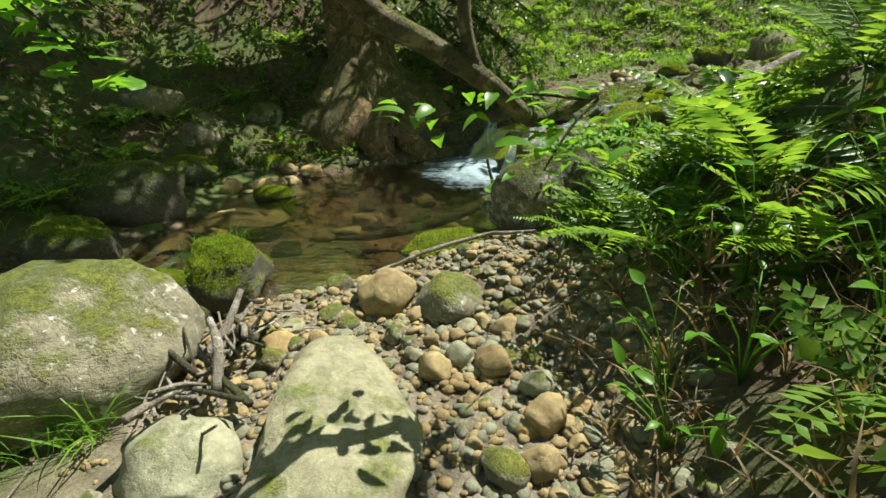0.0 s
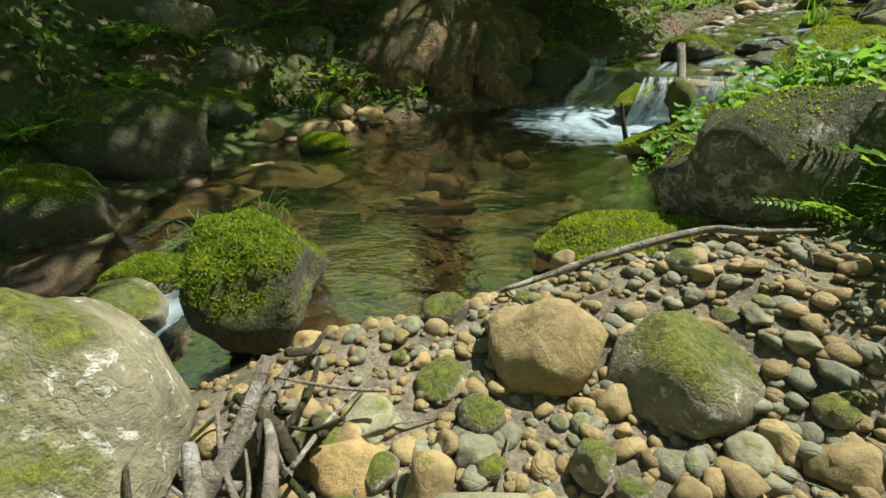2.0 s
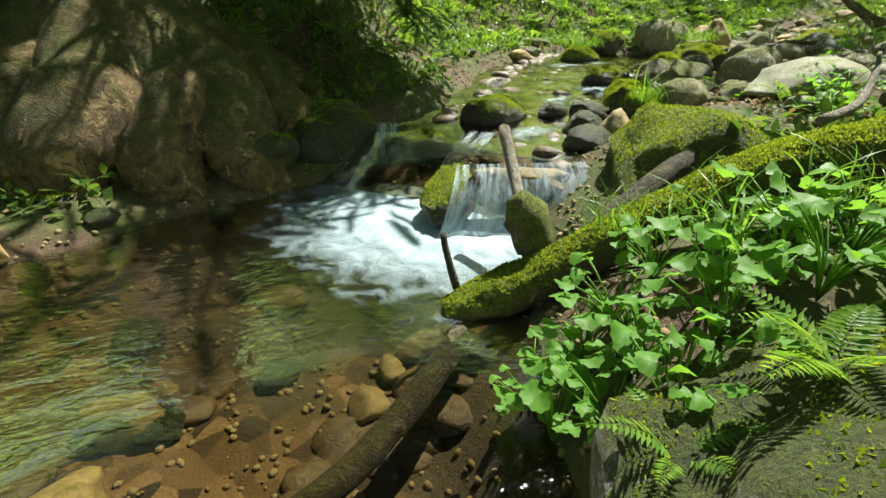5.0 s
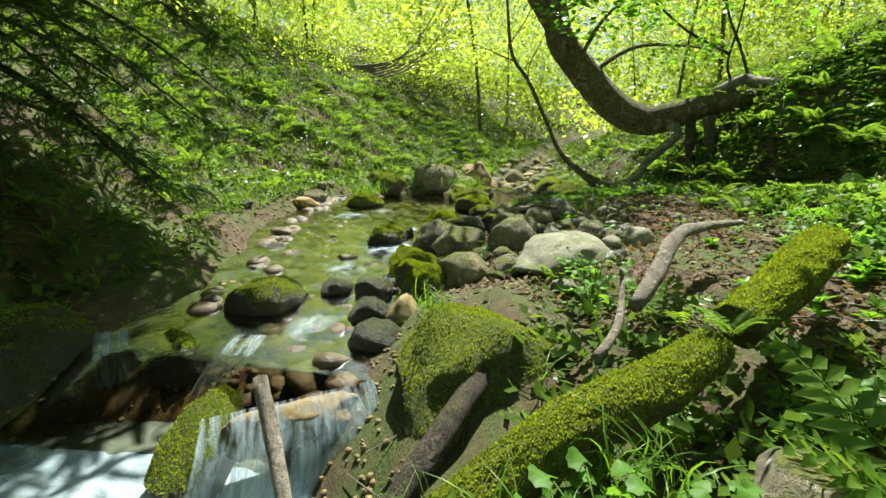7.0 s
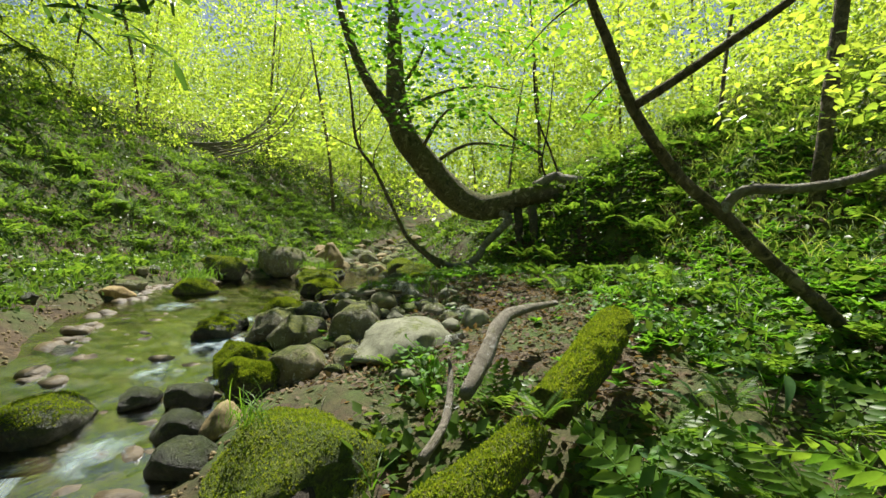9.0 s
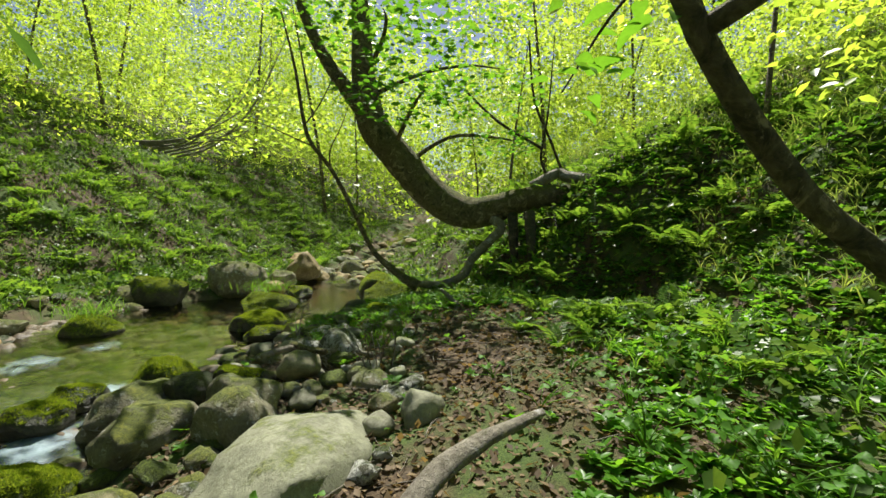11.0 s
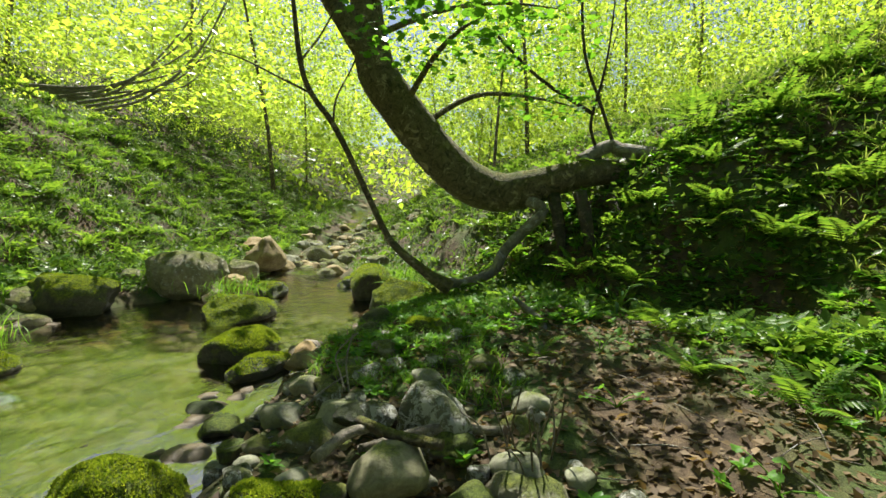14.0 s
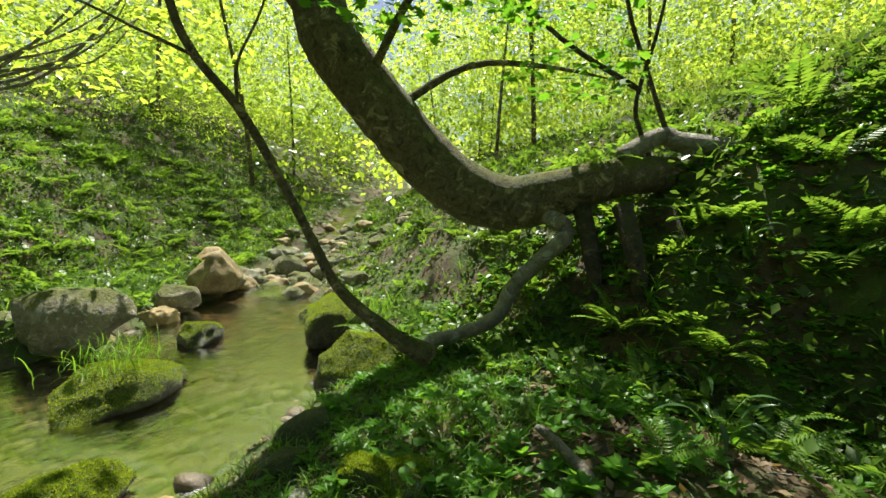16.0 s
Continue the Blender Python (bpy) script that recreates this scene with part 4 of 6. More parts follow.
limb("stick", [(3.0, 6.5, 1.05), (3.4, 6.6, 1.12), (3.7, 6.75, 1.28), (3.75, 6.8, 1.4)], [0.03, 0.028, 0.02, 0.01], mat_bark_pale, "pale dead stick on the mossy log", None, "stick", 6, 0.1, 9)
limb("curled_stick", [(9.0, 9.2, 1.6), (9.2, 9.3, 1.68), (9.3, 9.5, 1.78), (9.2, 9.6, 1.9)], [0.035, 0.04, 0.035, 0.02], mat_bark_pale, "curled pale stick on the leaf litter", None, "stick", 7, 0.1, 2)
limb("stick", [(6.5, 9.75, 1.3), (6.75, 9.35, 1.42), (7.05, 9.05, 1.36), (7.3, 8.9, 1.38)], [0.03, 0.035, 0.03, 0.015], mat_bark_pale, "bleached stick lying across the bank stones", None, "stick", 7, 0.1, 3)
limb("driftwood", [(6.15, 9.78, 1.4), (6.41, 9.78, 1.42), (6.51, 9.69, 1.44)], [0.03, 0.035, 0.025], mat_bark_pale, "greyish barkless branch lying among the bank stones", None, "driftwood", 8, 0.1, 12)
limb("driftwood", [(6.54, 9.78, 1.46), (6.45, 9.48, 1.47), (6.46, 9.19, 1.48)], [0.028, 0.034, 0.03], mat_bark, "broken brown branch lying against a lichen-covered rock", None, "driftwood", 8, 0.1, 13)
for i, pts in enumerate([[(6.9, 10.15, 1.45), (6.98, 10.26, 1.55), (7.05, 10.35, 1.65), (7.16, 10.26, 1.8)], [(6.92, 10.13, 1.45), (7.04, 10.25, 1.6), (7.1, 10.26, 1.75), (7.19, 10.26, 1.8)], [(6.78, 10.44, 1.3), (6.93, 10.35, 1.42), (7.08, 10.27, 1.5)]]):
    limb("dead_twig", pts, [0.009, 0.008, 0.006, 0.004][:len(pts)], mat_bark_pale, "thin dry twig arching over the bank stones", None, "twig", 5, 0.1, 30 + i)
tangle = thing("twig_tangle", 6.8, 8.83, 1.35, "tangle of dry upright twigs beside a lichen-covered rock", "twigs")
tgr = np.random.default_rng(9)
for i in range(12):
    f = np.array([tgr.normal(0, 0.09), tgr.normal(0, 0.12), 0.0])
    e = f + np.array([tgr.normal(0, 0.12), tgr.normal(0, 0.12), tgr.uniform(0.16, 0.42)])
    limb("twig", [f - (0, 0, 0.08), (f + e) / 2 + tgr.normal(0, 0.015, 3), e], [0.007, 0.006, 0.004], (mat_bark_pale, mat_bark)[i % 2], "", tangle, "", 5, 0.1, i)
# driftwood caught between the boulders
pile = thing("driftwood_pile", -0.72, 2.9, 0.06, "tangled pile of dry sticks caught between boulders", "driftwood")
pr = np.random.default_rng(6)
for i in range(46):
    a, ln, h = pr.normal(1.9, 0.7), pr.uniform(0.15, 0.42), pr.uniform(0.0, 0.16)
    x, y = pr.normal(0, 0.14), pr.normal(0, 0.26)
    d = np.array([math.cos(a), math.sin(a), pr.normal(0, 0.35)]) * ln / 2
    c = np.array([x, y, h + abs(d[2])])
    r = pr.uniform(0.004, 0.02) * (1 if i > 5 else 1.6)
    limb("stick", [c - d, c + pr.normal(0, 0.02, 3), c + d], [r, r, r * 0.6], (mat_bark_pale, mat_bark_dark)[i % 3 == 0], "", pile, "", 6, 0.1, i)
# overhanging branch of a tree on the shore bank
over = thing("overhanging_branch", 0, 0, 0, "curved smooth branch hanging over the stream", "branch")
limb("branch", [(-0.2, 2.3, 2.4), (0.28, 2.55, 1.86), (0.52, 2.62, 1.7), (0.74, 2.66, 1.56), (0.88, 2.72, 1.44), (0.97, 2.8, 1.38), (1.12, 2.82, 1.42), (1.24, 2.84, 1.48)], [0.052, 0.047, 0.043, 0.04, 0.036, 0.032, 0.025, 0.016], mat_bark, "", over, "", 12, 0.06, 2)
limb("twig", [(0.73, 2.66, 1.57), (0.69, 2.64, 1.7), (0.68, 2.62, 1.9), (0.7, 2.6, 2.5)], [0.03, 0.027, 0.025, 0.022], mat_bark, "", over, "", 9, 0.06, 3)


# old tree on the far bank of the lower pool
old = thing("old_cedar_tree", 0, 0, 0, "huge old tree with mossy roots gripping the bank", "tree")
ang = np.linspace(0, 2 * np.pi, 56, endpoint=False)
hs = np.concatenate([np.linspace(-0.3, 3.0, 34), np.linspace(3.4, 16, 8)])
rad = 0.62 - 0.02 * np.clip(hs, 0, 16) + 0.62 * np.exp(-np.clip(hs, 0, 9) / 0.55)
A, Hh = np.meshgrid(ang, hs)
flute = 1 + (0.10 + 0.16 * np.exp(-np.clip(Hh, 0, 9) / 0.8)) * np.sin(A * 7 + 0.8 * np.sin(Hh * 1.7)) + 0.05 * np.sin(A * 17 + Hh * 2.3) + 0.03 * lumps(A * 3, Hh * 3, 1.7, 3)
tv = np.stack([-1.3 + rad[:, None] * flute * np.cos(A), 10.55 + rad[:, None] * flute * np.sin(A), Hh], -1).reshape(-1, 3)
kk = np.arange(len(tv)).reshape(A.shape)
tq = np.stack([kk[:-1], np.roll(kk, -1, 1)[:-1], np.roll(kk, -1, 1)[1:], kk[1:]], -1).reshape(-1, 4)
part("trunk", mesh_from("trunk", tv, tq, mat_bark_root), old)
for i, (a, ln) in enumerate([(-2.5, 2.6), (-2.0, 1.9), (-1.5, 1.6), (-1.0, 1.7), (-0.5, 1.9), (-2.9, 2.3)]):
    c, s = math.cos(a), math.sin(a)
    limb("root", [(-1.3 + c * 0.6, 10.55 + s * 0.6, 1.0), (-1.3 + c * 1.0, 10.55 + s * 1.0, 0.62), (-1.3 + c * ln * 0.75 + 0.1 * s, 10.55 + s * ln * 0.75, 0.32), (-1.3 + c * ln, 10.55 + s * ln + 0.2 * c, -0.1)], [0.3, 0.24, 0.17, 0.08], mat_bark_root, "mossy brown root", old, "", 12, 0.12, 40 + i)


for i, (a, ln, r) in enumerate([(-2.75, 2.1, 0.36), (-2.2, 1.75, 0.42), (-1.75, 1.6, 0.46), (-1.2, 1.55, 0.42), (-0.75, 1.7, 0.44), (-0.25, 1.9, 0.4), (0.1, 2.3, 0.34)]):
    c, s = math.cos(a), math.sin(a)
    limb("root", [(-1.3 + c * 0.3, 10.55 + s * 0.3, 2.3), (-1.3 + c * 0.62, 10.55 + s * 0.62, 1.45), (-1.3 + c * ln * 0.62 - 0.12 * s, 10.55 + s * ln * 0.62 + 0.12 * c, 0.85), (-1.3 + c * ln * 0.85 + 0.1 * s, 10.55 + s * ln * 0.85, 0.42), (-1.3 + c * ln, 10.55 + s * ln, -0.15)],
         [r * 0.4, r * 0.75, r, r * 0.9, r * 0.55], mat_bark_root, "thick mossy root flowing down to the water", old, "", 16, 0.1, 60 + i)


# ---- leaves ----
LEAF = ([(0, 0, 0), (0.26, 0.35, 0.05), (0.2, 0.68, 0.02), (0, 1, -0.1), (-0.2, 0.68, 0.02), (-0.26, 0.35, 0.05), (0, 0.5, -0.03)],
        [(0, 1, 6), (1, 2, 6), (2, 3, 6), (3, 4, 6), (4, 5, 6), (5, 0, 6)])
LEAF4 = ([(0, 0, 0), (0.3, 0.45, 0.04), (0, 1, -0.06), (-0.3, 0.45, 0.04)], [(0, 1, 2), (0, 2, 3)])


def fern_frond(pairs=14, droop=0.5, width=0.2):
    """A frond one unit long: an arching rib with paired leaflets."""
    rng = np.random.default_rng(5)
    pieces = []
    ts = np.linspace(0, 1, 7)
    rib = np.stack([0 * ts, ts * (1 - 0.12 * droop), droop * (0.75 * ts - ts ** 2)], 1)
    pieces.append(tube(rib[::2], np.linspace(0.008, 0.002, 4), 3, 0, 0, 1))
    for i in range(pairs):
        t = 0.12 + 0.86 * i / pairs
        base = np.array([0, t * (1 - 0.12 * droop), droop * (0.75 * t - t * t)])
        ln = width * math.sin(math.pi * (0.12 + 0.88 * t) ** 0.8) + 0.02
        w = 0.42 / pairs
        for sgn in (-1, 1):
            tip = base + np.array([sgn * ln, ln * 0.35, -0.18 * ln + rng.normal(0, 0.01)])
            mid = (base + tip) / 2 + np.array([0, 0, 0.012])
            pieces.append(([base, mid + (0, -w, 0), tip, mid + (0, w, 0)], [(0, 1, 2), (0, 2, 3)]))
    return merge(pieces)


FROND = fern_frond()


def fern_clump(n=11, seed=1, proto=None):
    rng = np.random.default_rng(seed)
    a = np.linspace(0, 2 * np.pi, n, endpoint=False) + rng.normal(0, 0.25, n)
    mats = np.zeros((n, 3, 3))
    for i in range(n):
        e = Euler((rng.uniform(0.25, 0.8), rng.normal(0, 0.15), a[i])).to_matrix()
        mats[i] = np.array(e) * rng.uniform(0.7, 1.1)
    return scatter(proto or FROND, mats, np.zeros((n, 3)))


FERN = fern_clump(8, 2, fern_frond(8, 0.55, 0.2))


def sprig(n=9, seed=0, leaf=LEAF4, spread=0.5, up=0.35):
    """A low plant or a leafy tuft, one unit across: leaves set round a point."""
    rng = np.random.default_rng(seed)
    mats, locs = turns(n, rng, 0.45, (0.3, 0.55)), rng.normal(0, 1, (n, 3)) * (spread, spread, up)
    return scatter(leaf, mats, locs)


MAPLE_OUT = []
for i in range(7):
    a = (i - 3) * 0.62
    ln = (1.0, 0.92, 0.72, 0.45)[abs(i - 3)]
    MAPLE_OUT.append((math.sin(a) * ln * 0.62, math.cos(a) * ln * 0.62 + 0.3, -0.04))
    if i < 6:
        b = a + 0.31
        MAPLE_OUT.append((math.sin(b) * 0.33, math.cos(b) * 0.33 + 0.3, 0.02))
MAPLE = ([(0, 0.28, 0)] + MAPLE_OUT + [(0, 0.1, 0)], [(0, i + 1, i) for i in range(1, 13)] + [(0, 14, 13), (0, 1, 14)])


def round_leaf(lobes=8, cup=0.10):
    """A lobed round leaf with sunken veins, one unit wide, joined to its stalk at the origin."""
    n = lobes * 2 + 1
    pts = [(0, 0.12, -0.03), (0, 0.3, -0.02)]
    for ring in (0.55, 1.0):
        for i in range(n):
            a = -2.7 + 5.4 * i / (n - 1)
            r = ring * (0.51 if i % 2 else 0.455) * (1 - 0.12 * math.cos(a))
            pts.append((math.sin(a) * r, 0.38 + math.cos(a) * r, cup * ring * math.cos(a * 2) - 0.07 * ring * abs(math.sin(a)) + (-0.018 if i % 2 else 0.022)))
    tris = [(1, i + 1, i) for i in range(2, n + 1)] + [(1, 2, 0), (1, 0, n + 1)]
    for i in range(2, n + 1):
        tris += [(i, i + 1, n + i + 1), (i, n + i + 1, n + i)]
    return pts, tris


ROUND = round_leaf()


def leaf_blade(n=8, width=0.12, droop=0.3):
    """A long narrow leaf, one unit long."""
    t = np.linspace(0, 1, n)
    w = width * np.sin(np.pi * (0.08 + 0.92 * t) ** 0.7) * (t < 0.999)
    z = droop * (0.9 * t - 1.3 * t * t)
    v = np.concatenate([np.stack([-w, t, z + w * 0.3], 1), np.stack([0 * t, t, z], 1), np.stack([w, t, z + w * 0.3], 1)])
    tr_ = []
    for i in range(n - 1):
        for o in (0, n):
            tr_ += [(o + i, o + n + i, o + n + i + 1), (o + i, o + n + i + 1, o + i + 1)]
    return v, tr_


def aim(yaw, pitch, roll=0.0):
    """A turn that sends +y up by pitch and round by yaw, in radians."""
    return np.array(Euler((pitch, roll, yaw)).to_matrix())


# meshes shared by the single plants
frond_me = [mesh_from("frond", *fern_frond(16, d, w), mat_leaf_fern) for d, w in ((0.5, 0.17), (0.7, 0.2), (0.35, 0.15))]
round_me = mesh_from("leaf", *ROUND, mat_leaf_herb)
oval_me = mesh_from("leaf", *leaf_blade(7, 0.24, 0.25), mat_leaf_maple)
maple_me = mesh_from("leaf", *MAPLE, mat_leaf_maple)
bamboo_me = mesh_from("leaf", *leaf_blade(9, 0.10, 0.45), mat_leaf_bamboo)


def lift(x, y, z):
    return ground_at(x, y) if z is None else z


def fern(x, y, z=None, n=9, size=0.6, seed=0, label="bright green fern with arching fronds"):
    r = random.Random(seed)
    ob = thing("fern", x, y, lift(x, y, z) - 0.01, label, "fern", "ferns")
    for i in range(n):
        s = size * r.uniform(0.7, 1.1)
        part("frond", frond_me[i % 3], ob, "", Matrix.LocRotScale(None, Euler((r.uniform(0.25, 0.85), r.gauss(0, 0.2), 6.283 * i / n + r.gauss(0, 0.25))), (s, s, s)))
    return ob


def herb(x, y, z=None, n=9, size=0.13, height=0.22, spread=0.22, seed=0, me=None, label="low herb with scalloped round green leaves", name="broadleaf_herb"):
    """A low plant: thin stalks and large leaves."""
    r = random.Random(seed)
    ob = thing(name, x, y, lift(x, y, z), label, "plant", name + "s")
    for i in range(n):
        a, d, h = r.uniform(0, 6.283), spread * math.sqrt(r.random()), height * r.uniform(0.5, 1.15)
        p = np.array([math.cos(a) * d, math.sin(a) * d, h])
        part("stalk", mesh_from("stalk", *tube([(0, 0, 0), p * (0.35, 0.35, 0.6), p], [0.004, 0.004, 0.003], 4, 0, 0, 2), mat_leaf_grass), ob)
        s = size * 0.68 * r.uniform(0.55, 1.25)
        part("leaf", me or round_me, ob, "", Matrix.LocRotScale(Vector(p), Euler((r.gauss(0.05, 0.35), r.gauss(0, 0.25), a - 1.57 + r.gauss(0, 0.5))), (s, s, s)))
    return ob


def grass(x, y, z=None, n=60, size=0.3, radius=0.1, seed=0, label="tuft of long bright green grass blades", mat=None, lie=0.5):
    r = np.random.default_rng(seed)
    mats = np.stack([aim(r.uniform(0, 6.283), abs(r.normal(1.0, lie * 0.7)), r.normal(0, 0.3)) * (size * r.uniform(0.5, 1.15)) for _ in range(n)])
    locs = r.normal(0, radius * 0.6, (n, 3)) * (1, 1, 0.05)
    v, t = scatter(leaf_blade(6, 0.014, 0.75), mats, locs)
    ob = new("grass_tuft", mesh_from("grass_tuft", v, t, mat or mat_leaf_grass))
    ob.matrix_basis = pose(x, y, lift(x, y, z))
    return tagged(ob, label, "grass", "grass tufts", "stuff")


rng = np.random.default_rng(11)
path_pts = np.array([e for _, e, _, _ in PATH])


def clear_of_walk(p, r):
    """Places further than r from the line walked."""
    d = np.full(len(p), 9e9)
    for a, b in zip(path_pts[:-1], path_pts[1:]):
        for f in (0, 0.25, 0.5, 0.75, 1):
            d = np.minimum(d, np.linalg.norm(p - (a + (b - a) * f), axis=1))
    return p[d > r]


def place_on(n, rng, x0, x1, y0, y1, keep):
    """Random places on the ground that keep(edge, x, y) accepts."""
    x, y = rng.uniform(x0, x1, n), rng.uniform(y0, y1, n)
    z, bed, edge, along = valley(x, y)
    ok = keep(edge, x, y)
    return np.stack([x, y, z], 1)[ok]


def open_floor(e, x, y):
    """The trodden leaf-strewn terrace and the gravel shore."""
    return ((e < 0) & (e > -3.9) & (x > 4.6) & (x < 11)) | (np.hypot((x - 0.1) / 1.75, (y - 2.5) / 2.2) < 1) | ((e < 0) & (e > -1.2) & (x < 10))


# low growth over the banks
low = place_on(66000, rng, -8, 32, -3, 36, lambda e, x, y: (np.abs(e) > 0.35) & ~open_floor(e, x, y))
low = clear_of_walk(low, 0.9)
patch = lumps(low[:, 0], low[:, 1], 1.1, 3, 2.0)
low = low[patch + rng.normal(0, 0.45, len(low)) > -0.15]
bank = place_on(1300, rng, 10.6, 16, 3, 12, lambda e, x, y: e < -0.9)
bank = np.concatenate([bank, place_on(4000, rng, -5, 22, 6, 28, lambda e, x, y: (e > 0.3) & (e < 8))])
low = np.concatenate([low, bank + rng.normal(0, 0.05, bank.shape)])
v, t = scatter(sprig(8, 4), turns(len(low), rng, 0.35, (0.12, 0.34)), low + (0, 0, 0.06))
stuff("undergrowth", mesh_from("undergrowth", v, t, mat_leaf_shrub), "dense low green undergrowth on the banks", "plants")
grassy = place_on(4800, rng, -6, 26, -2, 30, lambda e, x, y: (np.abs(e) > 0.2) & ~open_floor(e, x, y))
blade = merge([scatter(leaf_blade(4, 0.022, 0.7), np.stack([aim(a, 0.9 + 0.1 * (a % 2)) for a in (0.2, 1.3, 2.6, 3.7, 4.9, 5.8)]), np.zeros((6, 3)))])
v, t = scatter(blade, turns(len(grassy), rng, 0.2, (0.15, 0.4)), grassy)
stuff("grass", mesh_from("grass", v, t, mat_leaf_grass), "thin green grass among the undergrowth", "grass")
fp = place_on(1500, rng, -8, 30, -3, 34, lambda e, x, y: (np.abs(e) > 0.8) & ~open_floor(e, x, y))
fp = np.concatenate([clear_of_walk(fp, 1.1), place_on(50, rng, 10.3, 17, 3, 11.5, lambda e, x, y: e < -2.0)])
fp = np.concatenate([fp, place_on(650, rng, 2, 22, 12, 27, lambda e, x, y: (e > 0.5) & (e < 8))])
v, t = scatter(FERN, turns(len(fp), rng, 0.15, (0.3, 0.65)), fp)
stuff("ferns", mesh_from("ferns", v, t, mat_leaf_fern), "clumps of bright green ferns on the slopes", "plants")
# leaf litter and twigs
lit = place_on(42000, rng, -4, 18, 0, 22, lambda e, x, y: (np.abs(e) > 0.25))
lit = lit[rng.random(len(lit)) < np.where(open_floor(valley(lit[:, 0], lit[:, 1])[2], lit[:, 0], lit[:, 1]), np.where(lit[:, 0] > 3, 0.95, 0.10), 0.5)]
more = place_on(17000, rng, 4, 12, 5.5, 11.5, lambda e, x, y: e < -0.4)
lit = np.concatenate([lit, more])
v, t = scatter(LEAF4, turns(len(lit), rng, 0.4, (0.04, 0.095)), lit + (0, 0, 0.012))
stuff("leaf_litter", mesh_from("leaf_litter", v, t, mat_leaf_dead), "dry brown fallen leaves on the soil", "leaves")
tw = place_on(1500, rng, -3, 14, 0, 14, lambda e, x, y: np.abs(e) > 0.2)
v, t = scatter(tube([(-0.5, 0, 0), (0, 0.04, 0.03), (0.5, 0, 0)], [0.012, 0.012, 0.006], 4, 0, 0, 2), turns(len(tw), rng, 0.1, (0.12, 0.5)), tw + (0, 0, 0.02))
stuff("twigs", mesh_from("twigs", v, t, mat_bark_pale), "dry twigs strewn over the ground", "twigs")
# gravel
gr = place_on(26000, rng, -2.2, 9.5, 1.2, 15, lambda e, x, y: ((np.abs(e) < 0.5) & (e < 0.2)) | (np.hypot((x - 0.25) / 1.5, (y - 2.9) / 1.7) < 1))
bm = bmesh.new()
bmesh.ops.create_icosphere(bm, subdivisions=1, radius=1.0)
peb = (np.array([v.co * (1, 0.8, 0.55)[0] for v in bm.verts]) * (1, 0.8, 0.55), [[v.index for v in f.verts] for f in bm.faces])
bm.free()
gr = gr[rng.permutation(len(gr))[:7000]]
v, t = scatter(peb, turns(len(gr), rng, 0.4, (0.008, 0.032)), gr + (0, 0, 0.006))
stuff("gravel", mesh_from("gravel", v, t, mat_stone_tan), "small brown and tan gravel of the shore", "gravel")

# stones that floor the upper stream
bd = place_on(16000, rng, 1.8, 11, 8.0, 16.5, lambda e, x, y: np.abs(e) < 0.001)
deep = valley(bd[:, 0], bd[:, 1])
bd = bd[deep[0] < np.interp(deep[3], key, line[:, 3]) - 0.08]
bd = bd[lumps(bd[:, 0], bd[:, 1], 1.3, 3, 4.0) + rng.normal(0, 0.4, len(bd)) > np.where(bd[:, 0] > 6.5, 0.35, -0.35)][:2600]
bm = bmesh.new()
bmesh.ops.create_icosphere(bm, subdivisions=2, radius=1.0)
bed_stone = (np.array([v.co * (1 + 0.22 * noise.noise(v.co * 1.6)) for v in bm.verts]) * (1, 0.78, 0.5), [[v.index for v in f.verts] for f in bm.faces])
bm.free()
size = 0.04 + 0.15 * rng.random(len(bd)) ** 2.2
v, t = scatter(bed_stone, turns(len(bd), rng, 0.25, (1, 1)) * size[:, None, None], bd + np.stack([0 * size, 0 * size, size * 0.25], 1))
stuff("bed_stones", mesh_from("bed_stones", v, t, mat_stone_bed), "dark wet stones covering the bed of the stream", "stones")
for tag, mat_, seed_, n_ in (("tan", mat_stone_tan, 3, 1700), ("grey", mat_stone_grey, 4, 1300)):
    r_ = np.random.default_rng(seed_)
    pb = place_on(5200, r_, -1.1, 2.0, 1.5, 4.9, lambda e, x, y: np.hypot((x - 0.35) / 1.35, (y - 3.1) / 1.65) < 1)[:n_]
    k_ = 0.012 + 0.045 * r_.random(len(pb)) ** 2.0
    v, t = scatter(bed_stone, turns(len(pb), r_, 0.3, (1, 1)) * k_[:, None, None], pb + np.stack([0 * k_, 0 * k_, k_ * 0.2], 1))
    stuff("shore_pebbles", mesh_from("shore_pebbles", v, t, mat_), tag + " rounded pebbles packed into the gravel shore", "pebbles")
pp = place_on(2600, rng, -3.2, 1.0, 4.0, 8.5, lambda e, x, y: np.abs(e) < 0.02)
pp = pp[lumps(pp[:, 0], pp[:, 1], 1.4, 3, 9.0) + np.where((pp[:, 1] < 5.0) | (pp[:, 0] < -1.9), 0.5, -0.3) > 0.2][:420]
k_ = 0.04 + 0.16 * rng.random(len(pp)) ** 2.0
v, t = scatter(bed_stone, turns(len(pp), rng, 0.15, (1, 1)) * k_[:, None, None] * np.array([1, 1, 0.6])[None, :, None], pp)
stuff("pool_stones", mesh_from("pool_stones", v, t, mat_stone_bed), "brown flat stones lying on the floor of the pool", "stones")
